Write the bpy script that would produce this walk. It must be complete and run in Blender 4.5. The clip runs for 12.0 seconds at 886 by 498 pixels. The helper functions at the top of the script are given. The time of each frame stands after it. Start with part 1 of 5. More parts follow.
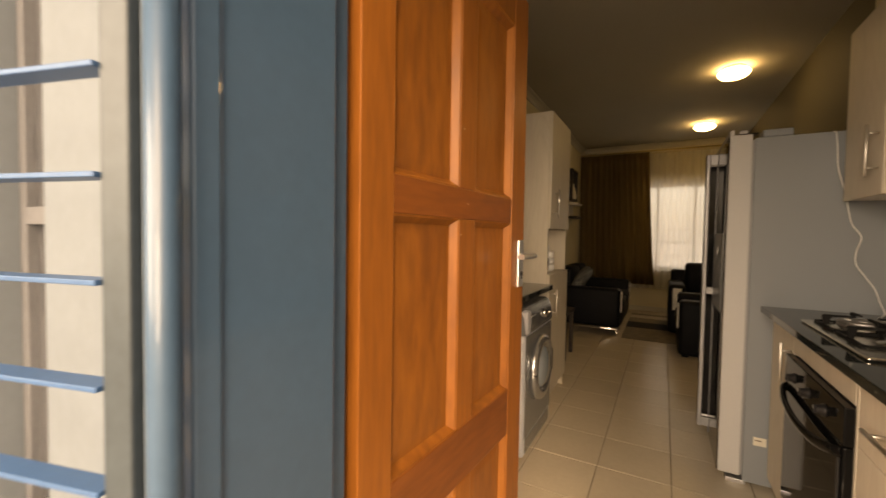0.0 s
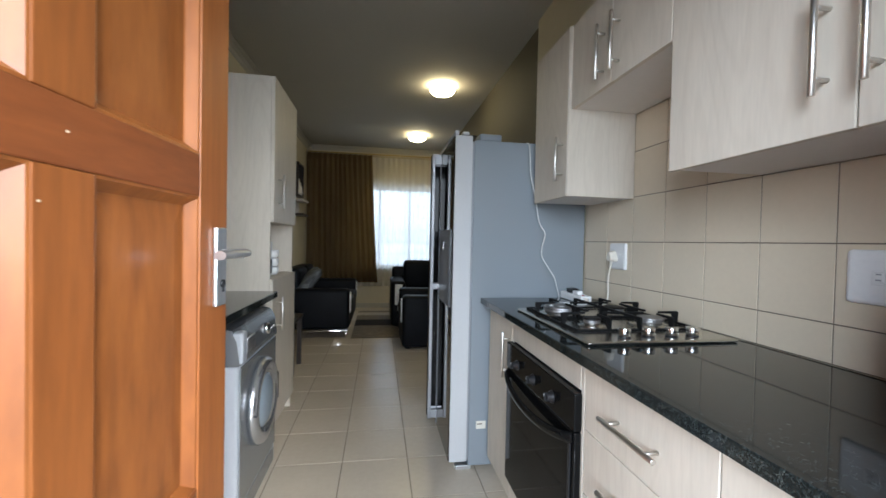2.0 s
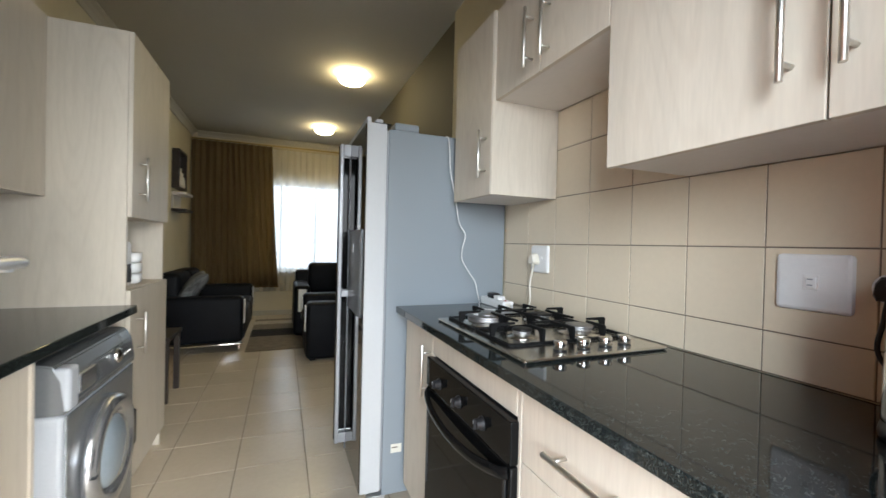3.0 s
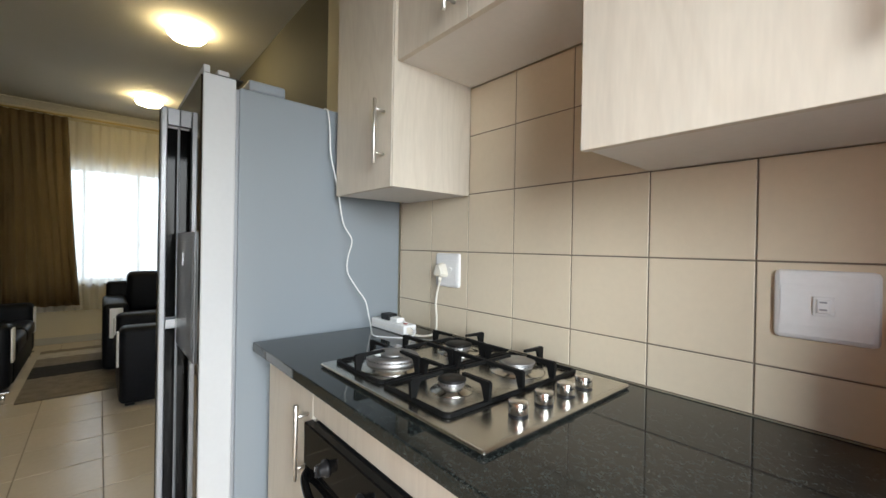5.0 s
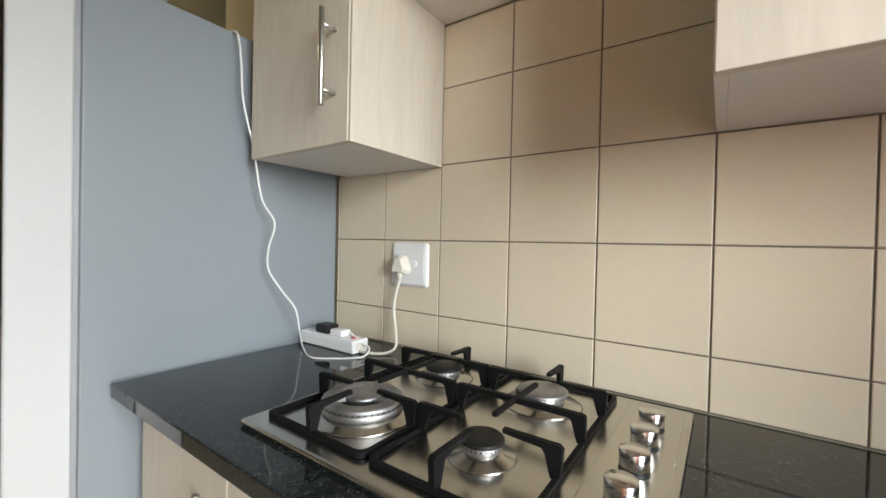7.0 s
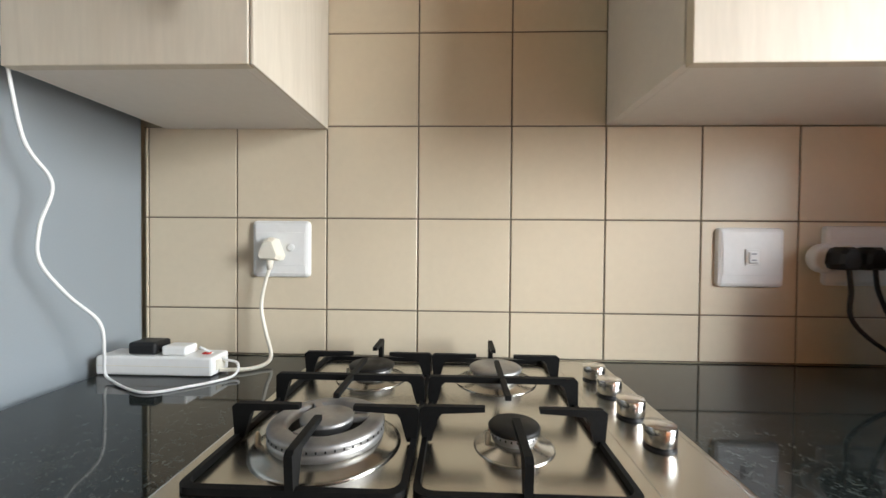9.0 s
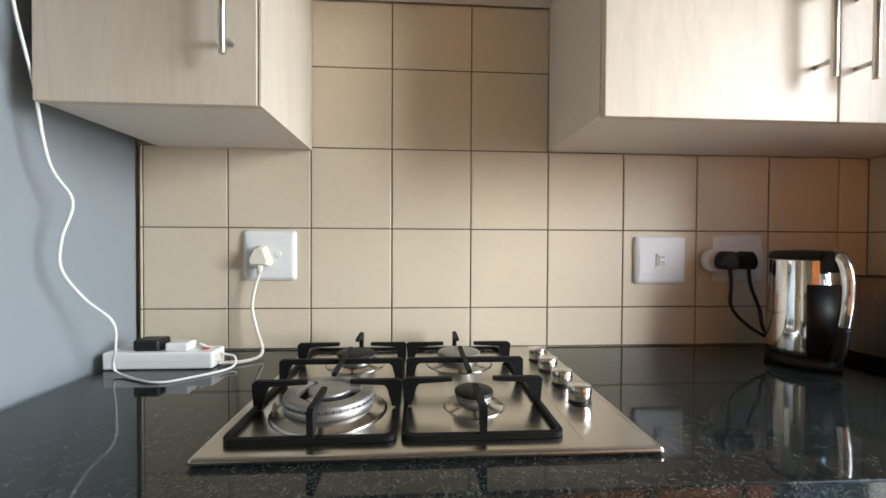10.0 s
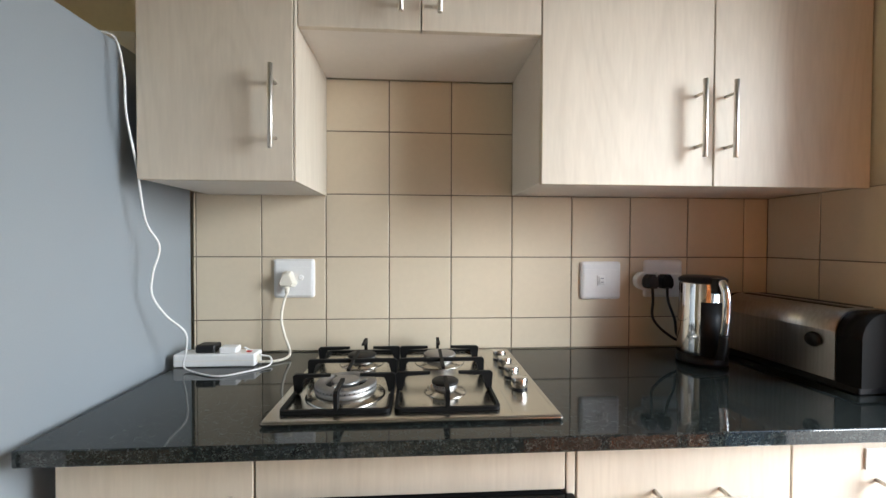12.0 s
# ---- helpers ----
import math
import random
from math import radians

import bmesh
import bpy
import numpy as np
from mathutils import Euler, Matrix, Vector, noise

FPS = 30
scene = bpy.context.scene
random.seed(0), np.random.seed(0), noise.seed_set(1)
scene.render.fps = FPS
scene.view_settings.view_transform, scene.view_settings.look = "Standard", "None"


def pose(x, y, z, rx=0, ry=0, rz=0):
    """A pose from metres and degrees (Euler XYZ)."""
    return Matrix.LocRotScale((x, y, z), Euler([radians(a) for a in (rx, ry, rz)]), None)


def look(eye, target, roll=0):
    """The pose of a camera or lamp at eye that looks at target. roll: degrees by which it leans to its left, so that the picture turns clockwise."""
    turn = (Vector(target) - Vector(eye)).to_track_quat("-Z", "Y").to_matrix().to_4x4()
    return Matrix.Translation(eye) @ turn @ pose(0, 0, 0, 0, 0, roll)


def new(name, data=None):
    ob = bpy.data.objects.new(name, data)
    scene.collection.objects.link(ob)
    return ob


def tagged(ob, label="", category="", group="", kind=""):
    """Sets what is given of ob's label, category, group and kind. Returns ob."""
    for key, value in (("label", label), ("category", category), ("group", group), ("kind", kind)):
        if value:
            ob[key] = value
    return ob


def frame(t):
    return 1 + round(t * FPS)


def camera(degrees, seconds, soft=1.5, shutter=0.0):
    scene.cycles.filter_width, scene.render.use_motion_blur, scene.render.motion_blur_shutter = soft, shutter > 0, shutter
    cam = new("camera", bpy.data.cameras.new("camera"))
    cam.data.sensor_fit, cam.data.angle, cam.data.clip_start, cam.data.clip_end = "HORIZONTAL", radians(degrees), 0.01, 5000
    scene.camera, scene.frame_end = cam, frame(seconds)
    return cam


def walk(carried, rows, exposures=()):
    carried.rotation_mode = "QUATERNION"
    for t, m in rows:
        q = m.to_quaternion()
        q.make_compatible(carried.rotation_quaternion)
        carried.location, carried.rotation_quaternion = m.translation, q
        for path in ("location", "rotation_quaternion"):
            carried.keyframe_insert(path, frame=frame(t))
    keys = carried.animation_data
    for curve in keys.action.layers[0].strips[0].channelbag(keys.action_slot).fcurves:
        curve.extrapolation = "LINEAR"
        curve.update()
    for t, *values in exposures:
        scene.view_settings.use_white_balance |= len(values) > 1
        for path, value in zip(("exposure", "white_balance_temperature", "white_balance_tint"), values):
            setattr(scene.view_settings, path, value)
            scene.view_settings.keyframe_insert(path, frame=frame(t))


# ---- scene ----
cam = camera(96.3, 12.0, shutter=0.3)
PATH = [
    (0, (0.031, -0.028, 1.249), (-0.942, 1.719, 1.182), 0.9),
    (0.5, (-0.011, 0.098, 1.24), (-0.648, 1.993, 1.181), 1.0),
    (1, (-0.049, 0.211, 1.232), (-0.343, 2.189, 1.181), 1.1),
    (1.5, (-0.071, 0.315, 1.225), (-0.029, 2.314, 1.181), 1.2),
    (2, (-0.075, 0.407, 1.219), (0.241, 2.381, 1.182), 1.2),
    (2.5, (-0.064, 0.511, 1.222), (0.457, 2.442, 1.187), 1.2),
    (3, (-0.042, 0.625, 1.222), (0.706, 2.48, 1.2), 1.4),
    (3.5, (-0.007, 0.729, 1.229), (0.946, 2.488, 1.209), 1.3),
    (3.7, (0.001, 0.77, 1.235), (1.029, 2.485, 1.215), 1.1),
    (5.5, (0.096, 1.141, 1.251), (1.486, 2.579, 1.243), 1.2),
    (6, (0.115, 1.232, 1.249), (1.596, 2.576, 1.238), 1.2),
    (6.5, (0.151, 1.323, 1.239), (1.703, 2.584, 1.229), 1.1),
    (8.3, (0.222, 1.664, 1.202), (2.147, 2.205, 1.159), 0.9),
    (8.5, (0.219, 1.697, 1.199), (2.181, 2.085, 1.166), 0.4),
    (9, (0.181, 1.75, 1.184), (2.179, 1.823, 1.151), 0.5),
    (9.5, (0.118, 1.769, 1.184), (2.116, 1.683, 1.15), 0.4),
    (10, (0.032, 1.769, 1.199), (2.028, 1.646, 1.17), 0.3),
    (10.5, (-0.05, 1.755, 1.21), (1.946, 1.634, 1.177), 0.3),
    (11, (-0.119, 1.747, 1.227), (1.877, 1.623, 1.193), 0.2),
    (11.5, (-0.19, 1.739, 1.259), (1.806, 1.614, 1.227), 0.2),
    (12, (-0.251, 1.743, 1.285), (1.745, 1.618, 1.249), 0.2),
]
walk(cam, [(t, look(eye, target, roll)) for t, eye, target, roll in PATH], [(0.0, 1.2, 11000, 20), (0.5, 1.65, 9400, 16), (1.0, 1.7, 6900, 10), (1.5, 1.85, 5600, 7), (2.0, 2.05, 5300, 7), (2.5, 2.2, 5350, 6), (3.0, 2.5, 5650, 6), (3.5, 2.6, 5750, 6), (5.5, 2.53, 5900, 6), (8.5, 2.76, 6100, 7), (10.0, 2.83, 5900, 7), (12.0, 2.75, 5850, 7)])

# ---- world, sun and exposure ----
world = bpy.data.worlds.new("overcast_sky")
scene.world = world
world.use_nodes = True
wn = world.node_tree
sky = wn.nodes.new("ShaderNodeTexSky")
sky.sky_type, sky.sun_disc = "NISHITA", False
sky.sun_elevation, sky.sun_rotation = radians(35), radians(155)
sky.air_density, sky.dust_density = 1.0, 4.0
wn.nodes["Background"].inputs["Strength"].default_value = 0.11
wn.links.new(sky.outputs["Color"], wn.nodes["Background"].inputs["Color"])
sun = new("sun", bpy.data.lights.new("sun", "SUN"))
sun.data.energy, sun.data.angle, sun.data.color = 0.5, radians(40), (1.0, 0.95, 0.88)
sun.matrix_world = look((3.2, -7, 5.4), (0, 0, 0))


# unseen area lamp added in the yard, standing in for sky through the door
door_fill = new("door_fill_lamp", bpy.data.lights.new("door_fill_lamp", "AREA"))
door_fill.data.shape, door_fill.data.size, door_fill.data.size_y = "RECTANGLE", 4.2, 3.4
door_fill.data.energy, door_fill.data.color = 220, (1.0, 0.985, 0.95)
door_fill.matrix_world = look((-2.3, -4.2, 2.8), (0.6, 1.7, 0.85))


# second unseen area lamp, added further east to brighten the kitchen's west side
yard_fill = new("yard_fill_lamp", bpy.data.lights.new("yard_fill_lamp", "AREA"))
yard_fill.data.shape, yard_fill.data.size, yard_fill.data.size_y = "RECTANGLE", 2.4, 2.2
yard_fill.data.energy, yard_fill.data.color = 112, (1.0, 0.985, 0.95)
yard_fill.matrix_world = look((1.9, -4.6, 2.0), (-0.8, 2.9, 1.3))

window_sky = new("window_daylight", bpy.data.lights.new("window_daylight", "AREA"))
window_sky.data.shape, window_sky.data.size, window_sky.data.size_y = "RECTANGLE", 1.56, 1.40
window_sky.data.energy, window_sky.data.color = 3.2, (0.95, 0.98, 1.0)
window_sky.matrix_world = look((0.19, 7.88, 1.45), (0.19, 0.0, 1.45))


# ---- materials ----
def mat(name, color, rough=0.5, metal=0.0, var=0.12, scale=6.0, fine=60.0, bump=0.0, stretch=(1, 1, 1), tint=None, coat=0.0, rand=0.0, spec=0.5):
    m = bpy.data.materials.new(name)
    m.use_nodes = True
    nt = m.node_tree
    b = nt.nodes["Principled BSDF"]
    tc, mp = nt.nodes.new("ShaderNodeNewGeometry"), nt.nodes.new("ShaderNodeMapping")
    mp.inputs["Scale"].default_value = stretch
    nt.links.new(tc.outputs["Position"], mp.inputs["Vector"])
    n1, n2 = nt.nodes.new("ShaderNodeTexNoise"), nt.nodes.new("ShaderNodeTexNoise")
    n1.inputs["Scale"].default_value, n1.inputs["Detail"].default_value = scale, 2
    n2.inputs["Scale"].default_value, n2.inputs["Detail"].default_value = fine, 4
    for n in (n1, n2):
        nt.links.new(mp.outputs["Vector"], n.inputs["Vector"])
    add = nt.nodes.new("ShaderNodeMath")
    add.operation = "MULTIPLY_ADD"
    add.inputs[1].default_value = 0.5
    nt.links.new(n2.outputs["Fac"], add.inputs[0])
    half = nt.nodes.new("ShaderNodeMath")
    half.operation = "MULTIPLY"
    half.inputs[1].default_value = 0.5
    nt.links.new(n1.outputs["Fac"], half.inputs[0])
    nt.links.new(half.outputs[0], add.inputs[2])
    ramp = nt.nodes.new("ShaderNodeValToRGB")
    ramp.color_ramp.elements[0].position, ramp.color_ramp.elements[1].position = 0.32, 0.68
    dark = tint or tuple(c * (1 - var) for c in color)
    ramp.color_ramp.elements[0].color = (*dark, 1)
    ramp.color_ramp.elements[1].color = (*[min(1, c * (1 + var * 0.5)) for c in color], 1)
    nt.links.new(add.outputs[0], ramp.inputs["Fac"])
    out = ramp.outputs["Color"]
    if rand:
        oi, hsv, mr = nt.nodes.new("ShaderNodeObjectInfo"), nt.nodes.new("ShaderNodeHueSaturation"), nt.nodes.new("ShaderNodeMapRange")
        mr.inputs["To Min"].default_value, mr.inputs["To Max"].default_value = 1 - rand, 1 + rand
        nt.links.new(oi.outputs["Random"], mr.inputs["Value"])
        nt.links.new(mr.outputs["Result"], hsv.inputs["Value"])
        nt.links.new(out, hsv.inputs["Color"])
        out = hsv.outputs["Color"]
    nt.links.new(out, b.inputs["Base Color"])
    b.inputs["Roughness"].default_value = rough
    b.inputs["Metallic"].default_value = metal
    b.inputs["Coat Weight"].default_value = coat
    b.inputs["Specular IOR Level"].default_value = spec
    if bump:
        bp = nt.nodes.new("ShaderNodeBump")
        bp.inputs["Strength"].default_value, bp.inputs["Distance"].default_value = bump, 0.004
        nt.links.new(add.outputs[0], bp.inputs["Height"])
        nt.links.new(bp.outputs["Normal"], b.inputs["Normal"])
    return m


def glow(name, color, strength):
    m = bpy.data.materials.new(name)
    m.use_nodes = True
    b = m.node_tree.nodes["Principled BSDF"]
    b.inputs["Base Color"].default_value = (0.85, 0.82, 0.75, 1)
    b.inputs["Emission Color"].default_value = (*color, 1)
    b.inputs["Emission Strength"].default_value = strength
    return m


def glass_mat(name, color=(1, 1, 1), rough=0.0):
    m = bpy.data.materials.new(name)
    m.use_nodes = True
    b = m.node_tree.nodes["Principled BSDF"]
    b.inputs["Base Color"].default_value = (*color, 1)
    b.inputs["Roughness"].default_value = rough
    b.inputs["Transmission Weight"].default_value = 1.0
    return m


def sheer_mat(name, color, clear, soft):
    m = bpy.data.materials.new(name)
    m.use_nodes = True
    nt = m.node_tree
    nt.nodes.remove(nt.nodes["Principled BSDF"])
    d, t, c = (nt.nodes.new("ShaderNodeBsdf" + k) for k in ("Diffuse", "Translucent", "Transparent"))
    d.inputs["Color"].default_value = t.inputs["Color"].default_value = (*color, 1)
    a, b = nt.nodes.new("ShaderNodeMixShader"), nt.nodes.new("ShaderNodeMixShader")
    a.inputs["Fac"].default_value, b.inputs["Fac"].default_value = soft, clear
    nt.links.new(d.outputs[0], a.inputs[1])
    nt.links.new(t.outputs[0], a.inputs[2])
    nt.links.new(a.outputs[0], b.inputs[1])
    nt.links.new(c.outputs[0], b.inputs[2])
    nt.links.new(b.outputs[0], nt.nodes["Material Output"].inputs["Surface"])
    return m


def laminate_mat():
    # pale board with long flame-shaped growth lines
    m = mat("limed_oak_laminate", (0.61, 0.55, 0.455), 0.5, var=0.08, scale=3.2, fine=28, bump=0.05, stretch=(5, 5, 0.6), spec=0.3)
    nt = m.node_tree
    b = nt.nodes["Principled BSDF"]
    base = b.inputs["Base Color"].links[0].from_socket
    g, mp, n, oi = (nt.nodes.new("ShaderNode" + k) for k in ("NewGeometry", "Mapping", "TexNoise", "ObjectInfo"))
    mp.inputs["Scale"].default_value = (4.2, 4.2, 0.75)
    comb, mul, sn, mr, mx = (nt.nodes.new("ShaderNode" + k) for k in ("CombineXYZ", "Math", "Math", "MapRange", "Mix"))
    nt.links.new(g.outputs["Position"], mp.inputs["Vector"])
    nt.links.new(oi.outputs["Random"], comb.inputs["Z"])
    nt.links.new(comb.outputs["Vector"], mp.inputs["Location"])
    n.inputs["Scale"].default_value, n.inputs["Detail"].default_value = 1.0, 1.2
    nt.links.new(mp.outputs["Vector"], n.inputs["Vector"])
    mul.operation, sn.operation = "MULTIPLY", "SINE"
    mul.inputs[1].default_value = 95.0
    nt.links.new(n.outputs["Fac"], mul.inputs[0])
    nt.links.new(mul.outputs[0], sn.inputs[0])
    mr.inputs["From Min"].default_value, mr.inputs["From Max"].default_value = 0.3, 1.0
    mr.inputs["To Min"].default_value, mr.inputs["To Max"].default_value = 0.0, 0.09
    nt.links.new(sn.outputs[0], mr.inputs["Value"])
    mx.data_type = "RGBA"
    nt.links.new(mr.outputs["Result"], mx.inputs["Factor"])
    nt.links.new(base, mx.inputs[6])
    mx.inputs[7].default_value = (0.36, 0.29, 0.21, 1)
    nt.links.new(mx.outputs[2], b.inputs["Base Color"])
    return m


def granite_mat():
    m = mat("black_granite", (0.012, 0.014, 0.016), 0.05, 0, 0.3, 30, 200, spec=0.44)
    nt = m.node_tree
    b = nt.nodes["Principled BSDF"]
    tc, v, r = nt.nodes.new("ShaderNodeTexCoord"), nt.nodes.new("ShaderNodeTexVoronoi"), nt.nodes.new("ShaderNodeValToRGB")
    n, nr = nt.nodes.new("ShaderNodeTexNoise"), nt.nodes.new("ShaderNodeValToRGB")
    v.inputs["Scale"].default_value = 520
    n.inputs["Scale"].default_value, n.inputs["Detail"].default_value = 75, 8
    nt.links.new(tc.outputs["Object"], v.inputs["Vector"])
    nt.links.new(tc.outputs["Object"], n.inputs["Vector"])
    r.color_ramp.elements[0].position, r.color_ramp.elements[1].position = 0.50, 0.95
    r.color_ramp.elements[0].color, r.color_ramp.elements[1].color = (0.007, 0.009, 0.009, 1), (0.085, 0.098, 0.090, 1)
    nr.color_ramp.elements[0].position, nr.color_ramp.elements[1].position = 0.40, 0.58
    nt.links.new(v.outputs["Color"], r.inputs["Fac"])
    mx = nt.nodes.new("ShaderNodeMix")
    mx.data_type = "RGBA"
    nt.links.new(n.outputs["Fac"], nr.inputs["Fac"])
    nt.links.new(nr.outputs["Color"], mx.inputs["Factor"])
    mx.inputs[6].default_value = (0.012, 0.015, 0.0145, 1)
    nt.links.new(r.outputs["Color"], mx.inputs[7])
    nt.links.new(mx.outputs[2], b.inputs["Base Color"])
    return m


PLASTER = mat("cream_plaster", (0.62, 0.56, 0.40), 0.75, var=0.06, scale=3, fine=90, bump=0.15)
CEILING = mat("ceiling_paint", (0.47, 0.45, 0.39), 0.85, var=0.04, scale=2, fine=60, bump=0.05)
# white plaster coloured dark and bluish, standing in for dimmer, cooler outdoor light
DIM_WHITE_WALL = mat("outer_plaster_dimmed", (0.16, 0.19, 0.215), 0.8, var=0.08, scale=4, fine=40, bump=0.2)
GROUT = mat("brown_grout", (0.20, 0.165, 0.125), 0.9, var=0.15, scale=10, fine=120)
FLOOR_GROUT = mat("floor_grout", (0.24, 0.20, 0.155), 0.9, var=0.25, scale=4, fine=120)
TILE = mat("beige_wall_tile", (0.665, 0.575, 0.43), 0.36, var=0.035, scale=5, fine=70, bump=0.02, rand=0.025, coat=0.04, spec=0.4)
FLOOR_TILE = mat("beige_floor_tile", (0.58, 0.51, 0.40), 0.27, var=0.06, scale=4, fine=35, bump=0.02, rand=0.035)
LAMINATE = laminate_mat()
CARCASS = mat("white_carcass_board", (0.70, 0.66, 0.61), 0.5, var=0.04, scale=4, fine=60)
STEEL = mat("brushed_steel", (0.66, 0.63, 0.58), 0.36, 1.0, 0.08, 4, 60, stretch=(40, 1.2, 40))
TOAST_STEEL = mat("toaster_steel", (0.50, 0.485, 0.47), 0.32, 1.0, 0.22, 5, 50, bump=0.04, stretch=(30, 30, 0.6))
HOB_STEEL = mat("hob_steel", (0.57, 0.55, 0.50), 0.24, 1.0, 0.05, 3, 40, stretch=(50, 2, 50))
KNOB_STEEL = mat("knob_steel", (0.76, 0.75, 0.73), 0.19, 1.0, 0.06, 5, 60, stretch=(1, 1, 0.1))
CHROME = mat("chrome", (0.82, 0.82, 0.82), 0.07, 1.0, 0.03, 5, 60)
CAST_IRON = mat("black_enamel_iron", (0.008, 0.008, 0.008), 0.55, 0, 0.3, 30, 200, bump=0.1, spec=0.12)
BURNER_CAP = mat("burner_cap", (0.012, 0.011, 0.010), 0.5, 0.0, 0.3, 40, 180, spec=0.25)
BURNER_ALU = mat("burner_aluminium", (0.40, 0.395, 0.39), 0.5, 1.0, 0.15, 20, 120)
GRANITE = granite_mat()
WOOD = mat("stained_pine_door", (0.262, 0.088, 0.019), 0.42, var=0.25, scale=2.0, fine=20, bump=0.08, stretch=(3.2, 3.2, 0.4), tint=(0.185, 0.060, 0.013), coat=0.03, spec=0.3)
WOOD_PANEL = mat("stained_pine_panel", (0.27, 0.094, 0.020), 0.40, var=0.3, scale=3.0, fine=17, bump=0.05, stretch=(2.0, 2.0, 0.55), tint=(0.150, 0.048, 0.011), coat=0.04, spec=0.35)
WOOD_CROSS = mat("stained_pine_rail", (0.19, 0.060, 0.016), 0.36, var=0.25, scale=2.2, fine=16, bump=0.06, stretch=(4, 0.6, 4), tint=(0.125, 0.036, 0.010), coat=0.03, spec=0.3)
FRAME_BLUE = mat("blue_grey_enamel", (0.042, 0.090, 0.150), 0.36, 0, 0.10, 3, 50, bump=0.05, coat=0.3)
STILE_GREY = mat("worn_grey_paint", (0.040, 0.055, 0.065), 0.5, 0, 0.25, 5, 60)
BAR_BLUE = mat("blue_bar_paint", (0.035, 0.105, 0.23), 0.42, 0, 0.12, 5, 60)
FRIDGE_SIDE = mat("fridge_grey_paint", (0.254, 0.283, 0.307), 0.36, 0.05, 0.03, 2, 300, bump=0.05)
FRIDGE_WHITE = mat("fridge_door_edge", (0.55, 0.56, 0.565), 0.4, 0.0, 0.03, 3, 80)
FRIDGE_FRONT = mat("fridge_dark_front", (0.13, 0.115, 0.10), 0.03, 0.95, 0.04, 2, 60)
HANDLE_GREY = mat("satin_fridge_handle", (0.40, 0.41, 0.43), 0.42, 0.5, 0.05, 5, 80)
ALU = mat("satin_aluminium", (0.70, 0.71, 0.73), 0.28, 0.9, 0.05, 5, 80)
TRIM_GREY = mat("satin_grey_trim", (0.34, 0.35, 0.37), 0.5, 0.3, 0.06, 5, 80, spec=0.3)
BLACK_GLASS = mat("black_oven_glass", (0.006, 0.006, 0.006), 0.06, 0, 0.2, 4, 60, spec=0.1)
BLACK_PLASTIC = mat("black_plastic", (0.013, 0.013, 0.014), 0.42, 0, 0.2, 20, 150, spec=0.3)
WHITE_PLASTIC = mat("white_plastic", (0.80, 0.80, 0.79), 0.30, 0, 0.04, 8, 80)
CREAM_PLASTIC = mat("cream_plastic", (0.74, 0.70, 0.60), 0.35, 0, 0.05, 8, 80)
DISPENSER = mat("dispenser_grey", (0.20, 0.205, 0.21), 0.3, 0.5, 0.08, 4, 80)
WASH_SIDE = mat("washer_side_paint", (0.40, 0.42, 0.45), 0.4, 0.0, 0.05, 3, 120)
WASH_RIM = mat("washer_rim_silver", (0.50, 0.51, 0.53), 0.20, 0.85, 0.05, 4, 80)
WASH_GLASS = mat("washer_bowl_glass", (0.20, 0.235, 0.265), 0.06, 0.0, 0.1, 4, 60, coat=0.6)
WASH_GREY = mat("washer_grey_paint", (0.26, 0.275, 0.29), 0.26, 0.6, 0.08, 3, 120)
LEATHER = mat("black_leather", (0.006, 0.007, 0.010), 0.5, 0, 0.3, 8, 90, bump=0.35, spec=0.14)
THROW = mat("grey_streaked_fabric", (0.16, 0.168, 0.175), 0.9, 0, 0.75, 4, 14, bump=0.3, stretch=(1.5, 9, 1.5))
CURTAIN = mat("brown_curtain", (0.27, 0.192, 0.088), 0.75, 0, 0.25, 3, 200, bump=0.2, stretch=(1, 1, 0.4))
SHEER = sheer_mat("sheer_voile", (0.88, 0.86, 0.80), 0.20, 0.72)
RUG_A = mat("rug_taupe", (0.20, 0.165, 0.12), 0.98, 0, 0.3, 14, 160, bump=1.0)
RUG_B = mat("rug_black", (0.015, 0.013, 0.012), 0.98, 0, 0.3, 14, 160, bump=1.0)
RUG_C = mat("rug_beige", (0.42, 0.37, 0.29), 0.98, 0, 0.25, 14, 160, bump=1.0)
CONCRETE = mat("yard_concrete", (0.36, 0.34, 0.31), 0.85, 0, 0.25, 2, 30, bump=0.4)
GLASS = glass_mat("clear_glass")
LAMP_GLOW = glow("lamp_diffuser", (1.0, 0.74, 0.36), 8.5)
FILLER = mat("wood_filler", (0.48, 0.36, 0.24), 0.7, 0, 0.2)
RED = mat("red_neon_lens", (0.45, 0.03, 0.02), 0.25, 0, 0.1)
DARK_WOOD = mat("dark_wood", (0.03, 0.022, 0.018), 0.4, 0, 0.3, 5, 60, stretch=(1, 1, 5))
GREY_CURTAIN = mat("grey_blind", (0.13, 0.135, 0.145), 0.8, 0, 0.15, 4, 60)
BRASS = mat("brass_jet", (0.60, 0.47, 0.22), 0.35, 1.0, 0.15, 30, 90)


